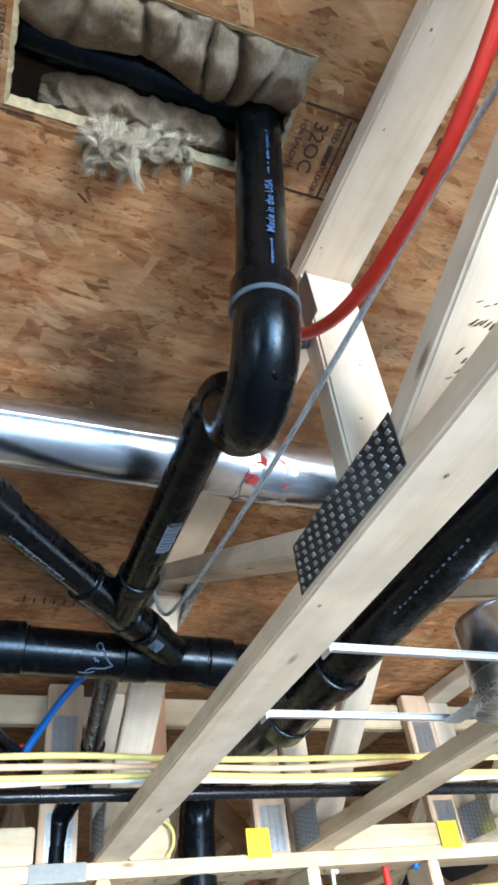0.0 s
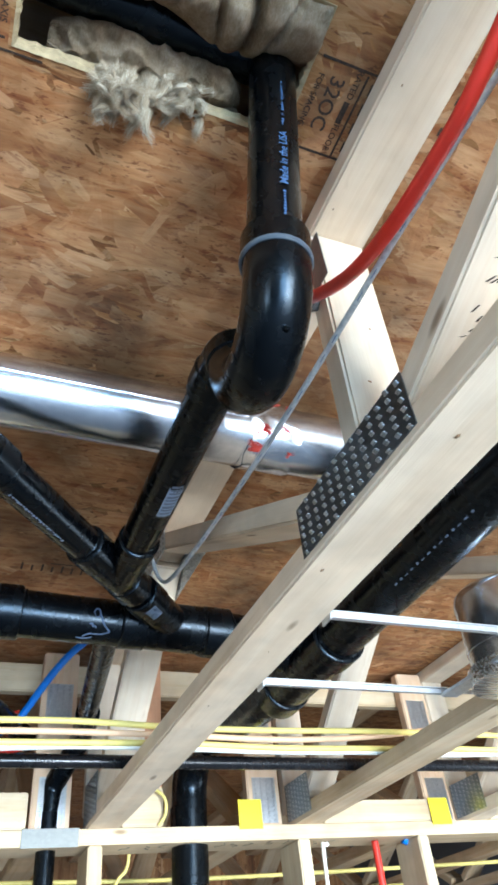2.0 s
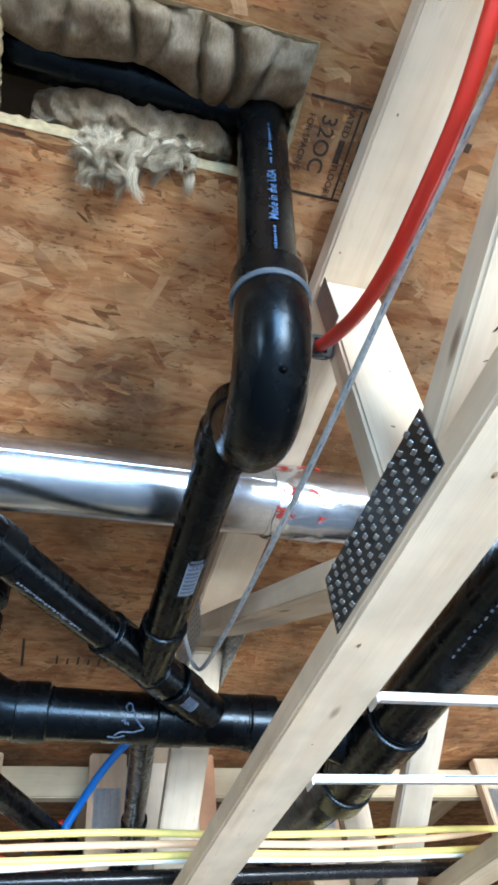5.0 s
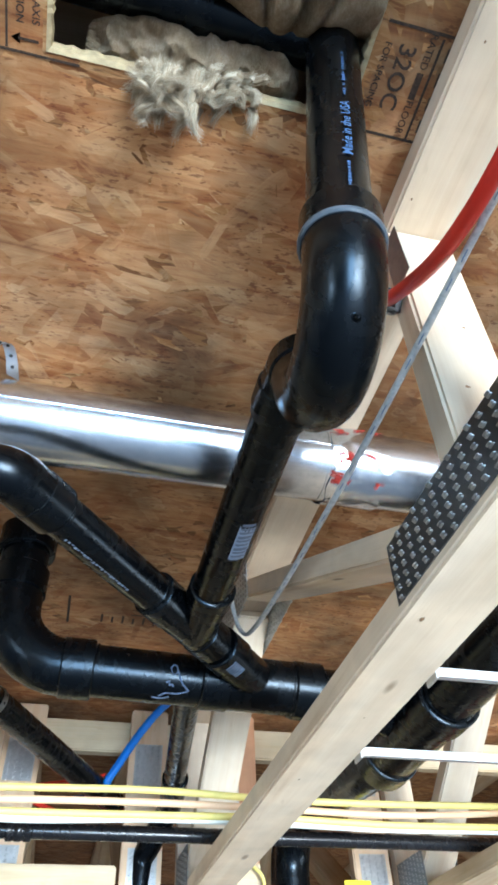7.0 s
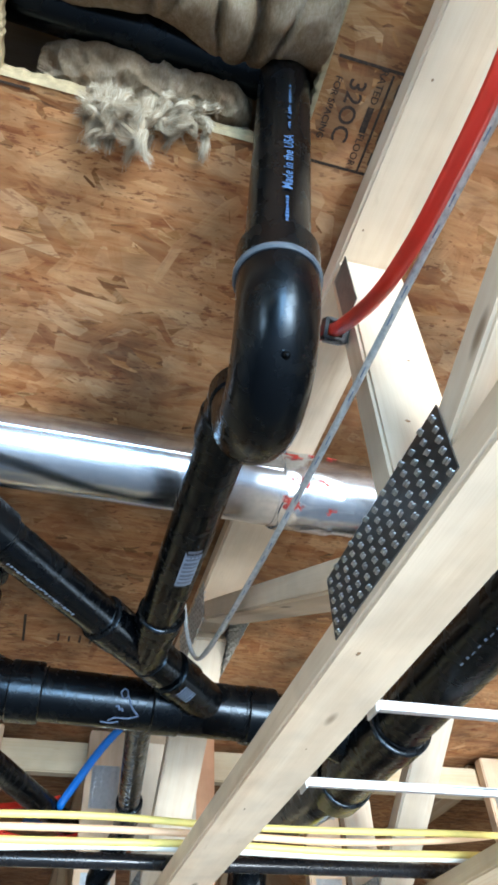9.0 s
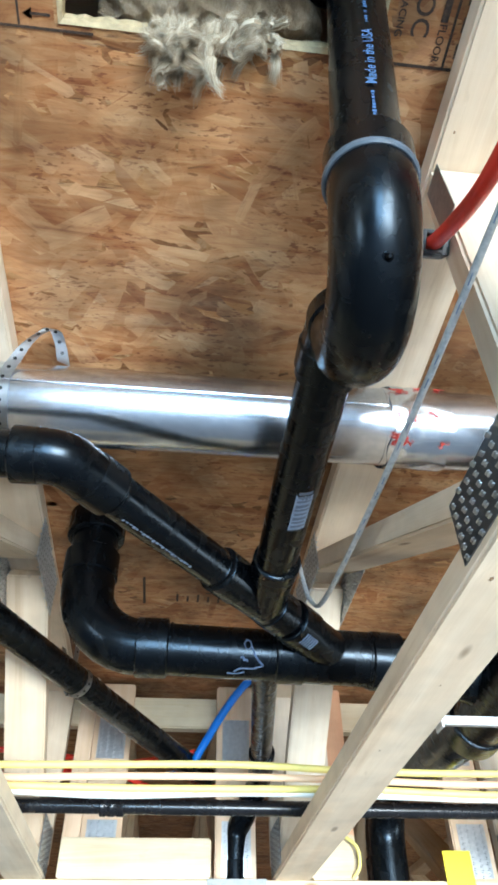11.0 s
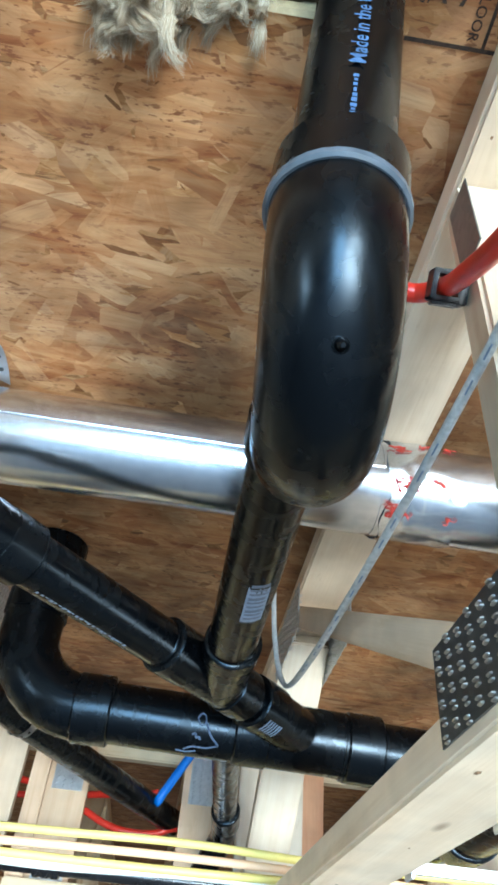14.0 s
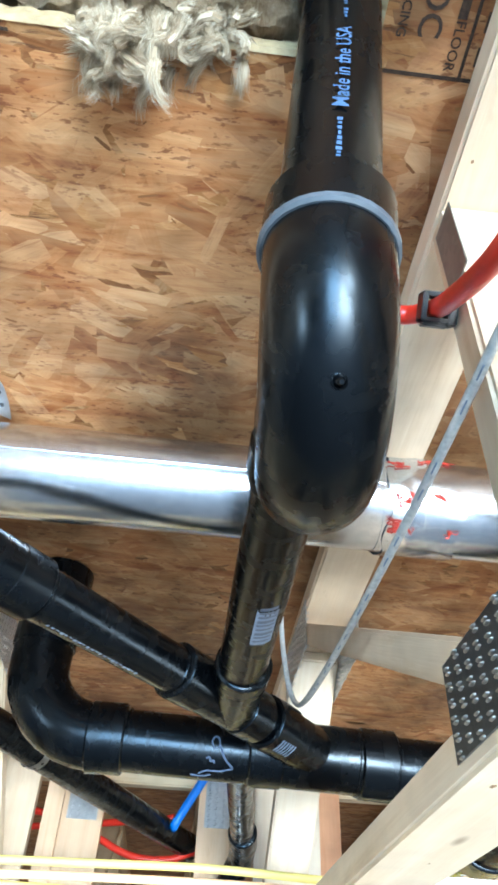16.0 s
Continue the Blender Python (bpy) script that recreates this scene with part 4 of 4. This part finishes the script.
seg(big, "elbow", [(BX - 0.003, 1.97, BZ + 0.042), (BX - 0.006, 2.218, BZ + 0.064), (BX - 0.012, 2.222, 2.02)], R3 + 0.006, at, 0.12)
seg(big, "riser", [(BX - 0.012, 2.222, 2.17), (BX - 0.012, 2.222, 0.05)], R3 - 0.002, at)
collar(big, (BX - 0.012, 2.222, 2.155), (BX - 0.012, 2.222, 2.215), H3, at)
for y in (1.236, 1.564):
    bead(big, (BX, y, BZ), (0, 1, 0), R3 + 0.004, at)
bp = on_pipe((BX, 0.95, BZ + 0.004), (0, 1, 0), (-0.2, -0.35, -1), R3 + 0.004)
for k in range(14):
    a = -0.2 + k * 0.017
    part("print_bar", patch_bm(bp, a, a + 0.006 + (k % 3) * 0.002, 0.026, 0.0295 - (k % 3) * 0.001, 1, 2), LABEL, big_pipe)

# iron pipe and cables in front of the wall
at = (0.4, 1.80, 2.216)
gas = thing("iron_pipe", "black iron pipe with a ribbed coupling", "pipe", at=at)
under(part("pipe", tube_bm([(-2.9, 1.80, 2.220), (2.9, 1.80, 2.214)], 0.0152, 20), IRON, gas, smooth=True), at)
cp = [(d, r - 0.0013) for d, r in ((0, 0.018), (0.002, 0.0215), (0.012, 0.0215), (0.014, 0.020), (0.017, 0.020), (0.019, 0.0215), (0.030, 0.0215), (0.032, 0.020), (0.035, 0.020), (0.037, 0.0215), (0.05, 0.0215), (0.052, 0.018))]
under(part("coupling", lathe_bm((-0.03, 1.80, 2.217), (1, 0, 0), cp, 24), IRON, gas, "ribbed black coupling", smooth=True), at)


def cable(points, r, mat, label, group="cables", flat=1.0, steps=8, segs=12, name="cable"):
    ob = part(name, tube_bm(glide(points, steps), r, segs, flat=flat), mat, None, smooth=True)
    return tagged(ob, label, "cable" if name == "cable" else "pipe", group)


rng = random.Random(3)
def run(z, y, r, mat, label, sag, bumpx=None):
    pts = []
    for k in range(25):
        x = -2.9 + k * 5.8 / 24
        dz = sag * math.sin(k * 1.7 + z * 50) + rng.uniform(-0.003, 0.003)
        if bumpx and abs(x - bumpx[0]) < 0.3:
            dz += bumpx[1] * math.cos((x - bumpx[0]) / 0.3 * math.pi / 2)
        pts.append((x, y + rng.uniform(-0.004, 0.004), z + dz))
    cable(pts, r, mat, label)


run(2.240, 1.62, 0.0068, YELLOW, "yellow sheathed electrical cable strung along the trusses", 0.004)
run(2.222, 1.63, 0.0068, ORANGE, "orange sheathed electrical cable strung along the trusses", 0.003, (1.2, 0.03))
run(2.208, 1.64, 0.0068, YELLOW, "yellow sheathed electrical cable strung along the trusses", 0.003)
run(2.201, 1.65, 0.0068, WHITE, "white sheathed electrical cable strung along the trusses", 0.003)

# pale cable along the truss, towards the camera
HANG = [(0.50, -0.6, 2.55), (0.455, -0.15, 2.485), (0.405, 0.2, 2.432), (0.380, 0.45, 2.395), (0.361, 0.7, 2.361), (0.349, 0.95, 2.354), (0.344, 1.14, 2.366), (0.343, 1.235, 2.383), (0.341, 1.278, 2.402), (0.335, 1.305, 2.44), (0.329, 1.32, 2.50), (0.327, 1.335, 2.57), (0.326, 1.345, 2.655)]
hung = cable(HANG, 0.0043, GREY, "grey flat electrical cable hanging along the truss", flat=0.75)
way = glide(HANG, 8)
for k, (p, q) in enumerate(zip(way, way[1:])):
    if 0.25 < p.y < 1.15 and k % 3:
        d = (q - p).normalized()
        out = Vector((-0.35, -0.55, -0.75))
        out = (out - d * out.dot(d)).normalized()
        part("print_bar", tube_bm([p.lerp(q, 0.2) + out * 0.0034, p.lerp(q, 0.62) + out * 0.0034], 0.0008, 6), LABELBACK, hung, "faint printed marks")

# red pipe with its clip
cable([(0.37, -0.5, 2.52), (0.365, -0.1, 2.49), (0.36, 0.09, 2.455), (0.36, 0.178, 2.416), (0.36, 0.226, 2.396), (0.36, 0.297, 2.377), (0.36, 0.389, 2.377), (0.36, 0.455, 2.386), (0.36, 0.522, 2.411), (0.361, 0.592, 2.462), (0.362, 0.628, 2.498), (0.353, 0.648, 2.516), (0.340, 0.652, 2.520), (0.327, 0.652, 2.529), (0.317, 0.650, 2.548), (0.310, 0.646, 2.59), (0.308, 0.642, 2.662)], 0.0088, REDPEX, "red flexible water pipe clipped to the truss", "water pipes", name="water_pipe", segs=18)
clip = thing("pipe_clip", "small black plastic pipe clip on the truss web", "clip", at=(0.37, 0.615, 2.47))
c0 = (0.37, 0.615, 2.47)
along = Vector((0, 0.70, 0.71)).normalized()
cm = Matrix((along, Vector((1, 0, 0)), along.cross(Vector((1, 0, 0))))).transposed().to_4x4()
cm.translation = Vector((0.3615, 0.618, 2.487))


def clip_piece(name, x0, x1, y0, y1, z0, z1, label=""):
    return under(part(name, box_bm(x0, x1, y0, y1, z0, z1, 0.0012), BLACK, clip, label, m=cm), c0)


clip_piece("base", -0.010, 0.010, 0.0092, 0.0170, -0.015, 0.015)
clip_piece("jaw", -0.009, 0.009, -0.014, 0.0135, 0.0090, 0.0130)
clip_piece("jaw", -0.009, 0.009, -0.014, 0.0135, -0.0130, -0.0090)
clip_piece("latch", -0.009, 0.009, -0.0140, -0.0092, -0.0130, 0.0130)
clip_piece("tab", -0.006, 0.006, -0.012, 0.012, 0.0130, 0.0165)

# blue and red pipes behind the main line
cable([(0.345, 2.115, 2.655), (0.30, 2.125, 2.612), (0.25, 2.13, 2.545), (0.187, 2.135, 2.44), (0.176, 2.155, 2.425), (0.15, 2.26, 2.43), (0.1, 2.6, 2.52)], 0.0108, BLUEPEX, "blue flexible water pipe bending back over the wall", "water pipes", name="water_pipe", segs=16)
cable([(-0.6, 2.44, 2.46), (-0.2, 2.36, 2.452), (0.05, 2.25, 2.452), (0.13, 2.18, 2.440), (0.178, 2.165, 2.450)], 0.0085, REDPEX, "red flexible water pipe behind the truss ends", "water pipes", name="water_pipe", segs=16)
cable([(-0.5, 2.36, 2.52), (-0.15, 2.30, 2.47), (-0.02, 2.27, 2.42), (0.05, 2.26, 2.388), (0.11, 2.255, 2.374), (0.18, 2.26, 2.378), (0.24, 2.28, 2.40), (0.34, 2.4, 2.42)], 0.0085, REDPEX, "red flexible water pipe sagging behind the wall", "water pipes", name="water_pipe", segs=16)

# recessed lamp housing between two trusses
CX, CY = 0.925, 1.03
can = thing("recessed_light", "galvanised recessed lamp housing on two hanger bars", "lamp housing", at=(CX, CY, 2.16))
c0 = (CX, CY, 2.16)
body = [(0, 0.075), (0.001, 0.083), (0.05, 0.083), (0.051, 0.0845), (0.056, 0.0845), (0.057, 0.083), (0.145, 0.083), (0.158, 0.079), (0.166, 0.07), (0.169, 0.05), (0.170, 0.02)]
under(part("can", lathe_bm((CX, CY, 2.145), (0, 0, 1), body, 40), DUCT, can, "dark shiny lamp can", smooth=True), c0)
under(part("mounting_ring", lathe_bm((CX, CY, 2.135), (0, 0, 1), [(0, 0.088), (0.002, 0.094), (0.03, 0.094), (0.032, 0.088)], 40), GALV, can, smooth=True), c0)
for y in (0.905, 1.155):
    under(part("hanger_bar", box_bm(CW + 0.381, 0.85, y - 0.002, y + 0.002, 2.1555, 2.1645, 0.0008), PALEGALV, can), c0)
    under(part("hanger_bar", box_bm(0.70, 0.988, y - 0.0048, y - 0.0022, 2.1565, 2.1635, 0.0008), PALEGALV, can), c0)
    for z in (2.1550, 2.1650):
        under(part("bar_lip", box_bm(CW + 0.381, 0.85, y - 0.006, y + 0.002, z - 0.0008, z + 0.0008), PALEGALV, can), c0)
    under(part("nailing_foot", box_bm(CW + 0.3795, CW + 0.3825, y - 0.014, y + 0.014, 2.148, 2.185, 0.0008), PALEGALV, can), c0)
    under(part("bracket", box_bm(0.835, 0.87, min(y, CY), max(y, CY), 2.150, 2.156, 0.0008), PALEGALV, can), c0)

# tags and loose leads on the wall
for x in (0.81, 1.465):
    t = part("yellow_tag", box_bm(x, x + 0.072, 2.146, 2.1485, CHORD_Z - 0.012, CHORD_Z + 0.064), TAG)
    tagged(t, "bright yellow plastic tag hung at the top plate", "tag", "yellow tags")
cable([(0.55, 2.14, 2.25), (0.585, 2.13, 2.22), (0.59, 2.135, 2.18), (0.575, 2.15, 2.155)], 0.0045, YELLOW, "short yellow lead looped over the top plate")
cable([(0.53, 2.30, 2.115), (0.525, 2.31, 2.08), (0.48, 2.3, 1.98), (0.46, 2.3, 1.5), (0.46, 2.3, 0.6)], 0.005, YELLOW, "yellow cable dropping inside the stud wall")
cable([(1.12, 2.22, 2.11), (1.10, 2.22, 2.0), (1.09, 2.22, 0.6)], 0.006, WHITE, "white cable dropping inside the stud wall")
cable([(1.285, 2.22, 2.112), (1.285, 2.22, 2.0), (1.285, 2.22, 0.5)], 0.011, REDPEX, "red water pipe dropping inside the stud wall", "water pipes", name="water_pipe")
cable([(1.39, 2.22, 2.112), (1.42, 2.22, 2.0), (1.43, 2.22, 0.5)], 0.011, BLUEPEX, "blue water pipe dropping inside the stud wall", "water pipes", name="water_pipe")
for k, (y, z) in enumerate(((2.75, 2.12), (3.3, 2.13))):
    cable([(-2.0, y, z), (-0.9, y, z - 0.01), (0.1, y, z + 0.006), (0.9, y, z - 0.008), (2.2, y, z)], 0.007, YELLOW, "yellow cable under the far trusses")

# ---- stamps and lines on the subfloor ----
stamp = thing("panel_stamp", "dark ink grade stamp on the strand board", "stamp", kind="structure", at=(0.36, 0.43, OSB_Z))
sat = (0.36, 0.43, OSB_Z)
IZ = OSB_Z - 0.0010


def flat_mark(cx, cy):
    """Letters that read along +y when seen from below."""
    return lambda a, b: Vector((cx + b, cy + a, IZ))


def ink_bar(x0, x1, y0, y1, owner=stamp, o=sat):
    return under(part("ink_bar", box_bm(x0, x1, y0, y1, IZ - 0.0002, IZ + 0.0002), INK, owner), o)


under(letters("stamp_letters", "32OC", 0.029, flat_mark(0.331, 0.428), INK, stamp, "grade number in ink"), sat)
under(letters("stamp_letters", "RATED", 0.0125, flat_mark(0.357, 0.394), INK, stamp), sat)
under(letters("stamp_letters", "FLOOR", 0.0125, flat_mark(0.357, 0.468), INK, stamp), sat)
under(letters("stamp_letters", "FOR SPACING", 0.0115, flat_mark(0.308, 0.43), INK, stamp), sat)
ink_bar(0.353, 0.361, 0.417, 0.447)
ink_bar(0.300, 0.46, 0.372, 0.3755)
ink_bar(0.300, 0.46, 0.492, 0.4955)
ink_bar(0.3675, 0.3705, 0.378, 0.492)
for k in range(4):
    ink_bar(0.378, 0.408, 0.385 + k * 0.027, 0.385 + k * 0.027 + 0.016)
for k in range(3):
    ink_bar(0.50 + (k % 2) * 0.02, 0.508 + (k % 2) * 0.02, 0.36 + k * 0.022, 0.372 + k * 0.022)
stamp2 = thing("panel_stamp", "dark ink axis stamp beside the cut-out", "stamp", kind="structure", at=(-0.09, 0.45, OSB_Z))
s2 = (-0.09, 0.45, OSB_Z)
under(letters("stamp_letters", "STRENGTH AXIS", 0.0118, flat_mark(-0.080, 0.425), INK, stamp2, "ink words"), s2)
under(letters("stamp_letters", "THIS DIRECTION", 0.0118, flat_mark(-0.097, 0.425), INK, stamp2, "ink words"), s2)
ink_bar(-0.098, -0.076, 0.4835, 0.4865, stamp2, s2)
for sgn, xx in ((-1, -0.106),):
    bm = bmesh.new()
    vs = [bm.verts.new(v) for v in ((xx, 0.485, IZ), (xx - sgn * 0.010, 0.479, IZ), (xx - sgn * 0.010, 0.491, IZ))]
    bm.faces.new(vs)
    bmesh.ops.solidify(bm, geom=list(bm.faces), thickness=0.0002)
    under(part("arrow_head", bm, INK, stamp2), s2)
ink_bar(-0.45, -0.03, 0.4975, 0.5005, stamp2, s2)
ink_bar(-0.112, -0.1095, 0.30, 0.497, stamp2, s2)
stamp3 = thing("panel_stamp", "faded ink stamp on the strand board", "stamp", kind="structure", at=(0.15, 1.7, OSB_Z))
s3 = (0.15, 1.7, OSB_Z)
ink_bar(0.02, 0.026, 1.63, 1.75, stamp3, s3)
for k in range(8):
    ink_bar(0.10 + k * 0.025, 0.105 + k * 0.025, 1.70 + (k % 2) * 0.008, 1.735, stamp3, s3)
ink_bar(0.17, 0.29, 1.69, 1.694, stamp3, s3)

web_ink = thing("lumber_stamp", "smeared black ink stamp on the truss web", "stamp", at=(0.425, 0.33, 2.28))
wi = (0.425, 0.33, 2.28)
slope = Vector((0, -0.915, 0.406)).normalized()
under_n = Vector((0, -0.406, -0.915)).normalized()
w0 = Vector((0.425, 0.545, CHORD_Z + CT + 0.012)) + under_n * (CT / 2 + 0.0006)
rng = random.Random(21)
STROKES = [(0.108 + 0.006 * k, 0.409 + 0.007 * (k % 5), 0.004 + 0.003 * (k % 3)) for k in range(6)] + [(0.126, 0.418 + 0.005 * k, 0.008) for k in range(8)] + [(0.168, 0.412 + 0.0055 * k, 0.009) for k in range(9)] + [(0.186, 0.410 + 0.009 * k, 0.004) for k in range(6)]
for dist, x, size in STROKES:
    c = Vector((x, w0.y, w0.z)) + slope * (dist + rng.uniform(-0.003, 0.003))
    lean, ls = rng.uniform(0.002, 0.005), size / 2
    bm = bmesh.new()
    bm.faces.new([bm.verts.new(c + Vector((sx * 0.0013 + sy * lean, 0, 0)) + slope * sy * ls) for sx, sy in ((-1, -1), (1, -0.8), (0.8, 1), (-0.9, 0.7))])
    bmesh.ops.solidify(bm, geom=list(bm.faces), thickness=0.0003)
    under(part("ink_bar", bm, INK, web_ink), wi)

# raw edges of the cut-out and the dark space above
rim = thing("cutout_rim", "pale splintered edge of the subfloor cut-out", "trim", kind="structure", at=(0.11, 0.4, OSB_Z))
ro = (0.11, 0.4, OSB_Z)
a, b, c, d = HOLE
rng = random.Random(9)
def edge_bm(p0, p1, inward):
    bm = bmesh.new()
    p0, p1, inw = Vector(p0), Vector(p1), Vector(inward)
    n = 40
    rows = []
    for k in range(n + 1):
        p = p0.lerp(p1, k / n)
        j = rng.uniform(0, 0.003)
        rows.append([bm.verts.new(p - Vector((0, 0, 0.0008 + j * 0.3))), bm.verts.new(p + inw * (0.004 + j) + Vector((0, 0, 0.002))), bm.verts.new(p + inw * (0.004 + j) + Vector((0, 0, 0.02))), bm.verts.new(p + Vector((0, 0, 0.02)))])
    for q, r in zip(rows, rows[1:]):
        for k in range(4):
            bm.faces.new((q[k], q[(k + 1) % 4], r[(k + 1) % 4], r[k]))
    return bm
for p0, p1, inw in (((a, d, OSB_Z), (b, d, OSB_Z), (0, -1, 0)), ((b, c, OSB_Z), (b, d, OSB_Z), (-1, 0, 0)), ((a, c, OSB_Z), (b, c, OSB_Z), (0, 1, 0)), ((a, c, OSB_Z), (a, d, OSB_Z), (1, 0, 0))):
    under(part("cut_edge", edge_bm(p0, p1, inw), CUT, rim), ro)
# black tube put in where only the gap's shade shows
gap_tube = part("tub_drain_pipe", tube_bm([(0.25, 0.432, OSB_Z + 0.072), (0.2, 0.432, OSB_Z + 0.074), (-0.3, 0.42, OSB_Z + 0.085)], 0.033, 24), ABS, None, smooth=True)
tagged(gap_tube, "black tube standing in for the dark gap above the cut-out", "pipe", "drain pipes")

# ---- insulation stuffed into the cut-out ----
def batt_bm(nx, ny, shape):
    bm = bmesh.new()
    vs = [[bm.verts.new(shape(i / nx, j / ny)) for j in range(ny + 1)] for i in range(nx + 1)]
    for i in range(nx):
        for j in range(ny):
            bm.faces.new((vs[i][j], vs[i + 1][j], vs[i + 1][j + 1], vs[i][j + 1]))
    bmesh.ops.solidify(bm, geom=list(bm.faces), thickness=-0.012)
    return bm


CREASES = ((0.17, 0.022, 0.020), (0.40, 0.016, 0.024), (0.49, 0.012, 0.010), (0.655, 0.014, 0.022), (0.74, 0.020, 0.030), (0.87, 0.012, 0.012))


def front_batt(u, v):
    """The bulging batt along the near side of the cut-out: u along x, v round from the near edge up into the dark."""
    x = -0.064 + 0.352 * u
    ang = v * math.pi
    dent = sum(0.95 * h * math.exp(-((u + 0.03 * math.sin(v * 4 + c * 20) - c) / w) ** 2) for c, w, h in CREASES)
    bulge = 0.5 + 0.5 * noise.noise(Vector((u * 4.1, v * 1.2, 1.7)))
    y = 0.321 + (0.086 + 0.018 * u) * (1 - math.cos(ang)) / 2 * (1 + 0.10 * math.sin(u * 11))
    z = OSB_Z + 0.016 - 0.038 * math.sin(ang) ** 0.8 * (0.65 + 0.6 * bulge) + 0.055 * v * v + dent * math.sin(ang)
    w = 0.010 * noise.noise(Vector((u * 12, v * 5, 2.0))) + 0.0018 * noise.noise(Vector((u * 60, v * 14, 8.0)))
    return Vector((x, y + w * 0.5, z + w))


front = part("insulation_batt", batt_bm(110, 44, front_batt), WOOL, None, smooth=True)
tagged(front, "dirty beige fibre insulation batt stuffed in the cut-out", "insulation", "insulation")


def back_batt(u, v):
    x = -0.03 + 0.26 * u
    ang = v * math.pi
    end = min(1.0, u * 4, (1 - u) * 9) ** 0.6
    lump = abs(noise.noise(Vector((u * 9, v * 2.5, 21.0))))
    w = 0.020 * lump + 0.007 * noise.noise(Vector((u * 18 + v * 3, v * 5, 5.0))) + 0.002 * noise.noise(Vector((u * 60, v * 20, 3.0)))
    y = 0.489 - (0.016 + 0.030 * end) * (1 - math.cos(ang)) * 0.5 + w * 0.5
    z = OSB_Z + 0.020 - 0.018 * math.sin(ang) * end + 0.035 * v + w + 0.012 * (1 - end)
    return Vector((x, y, z))


back = part("insulation_batt", batt_bm(110, 40, back_batt), WOOL, None, smooth=True)
tagged(back, "dirty beige fibre insulation along the far edge of the cut-out", "insulation", "insulation")


def make_tuft(seed, centre, spread, count, length, droop, label):
    """Woolly locks, each a part: a soft core wrapped in fine fibres that wave along with it."""
    r = random.Random(seed)
    t = thing("insulation_tuft", label, "insulation", "insulation", at=centre)
    for lock in range(count):
        bm = bmesh.new()
        root = Vector([r.uniform(-1, 1) * q for q in spread])
        lean = root.x / spread[0]
        side = Vector((lean * 0.25 + r.uniform(-0.5, 0.5), r.uniform(0.0, 0.9), -droop * r.uniform(0.5, 1.2))).normalized()
        curl = Vector((r.uniform(-0.8, 0.8), r.uniform(-0.6, 0.9), r.uniform(-0.2, 0.9)))
        wave = Vector((r.uniform(-1, 1), r.uniform(-1, 1), r.uniform(-1, 1))).normalized()
        ln, ph = length * r.uniform(0.4, 1.1), r.uniform(0, 6)
        fat = r.uniform(0.0042, 0.0085)

        def spine(q, k=1.0):
            return root + side * ln * q * k + curl * ln * 0.62 * q ** 2.4 + (wave * math.sin(ph + 7.5 * q) + wave.cross(side) * math.cos(ph + 7.5 * q)) * 0.0075 * min(1, 2 * q)

        tube_bm([spine(k / 8) for k in range(9)], [fat * w * 0.5 for w in (0.9, 1.0, 1.15, 1.2, 1.15, 1.0, 0.8, 0.5, 0.08)], 8, bm, caps=False)
        for f in range(100):
            a, b = r.uniform(0, math.tau), r.uniform(-1, 1)
            off = Vector((math.cos(a), math.sin(a), b)) * fat * r.uniform(0.4, 1.1)
            k2, p2 = r.uniform(0.75, 1.12), r.uniform(0, 6)
            stray = Vector((r.gauss(0, 1), r.gauss(0, 1), r.gauss(0, 1))) * 0.0030
            pts = [spine(k / 7, k2) + off * (1 - 0.80 * k / 7) + stray * (k / 7) ** 2 + wave * 0.0018 * math.sin(p2 + 1.6 * k) for k in range(8)]
            tube_bm(pts, [0.00022, 0.00026, 0.00026, 0.00026, 0.00024, 0.0002, 0.00016, 0.00008], 3, bm, caps=False)
        part("lock", bm, FIBRE, t, smooth=True)
    return t


make_tuft(4, (0.074, 0.492, OSB_Z - 0.002), (0.032, 0.018, 0.016), 50, 0.047, 0.8, "loose frayed tuft of pale insulation fibre hanging from the cut-out")
make_tuft(8, (0.138, 0.482, OSB_Z + 0.006), (0.028, 0.014, 0.010), 24, 0.030, 0.4, "small curly tuft of insulation fibre at the cut edge")
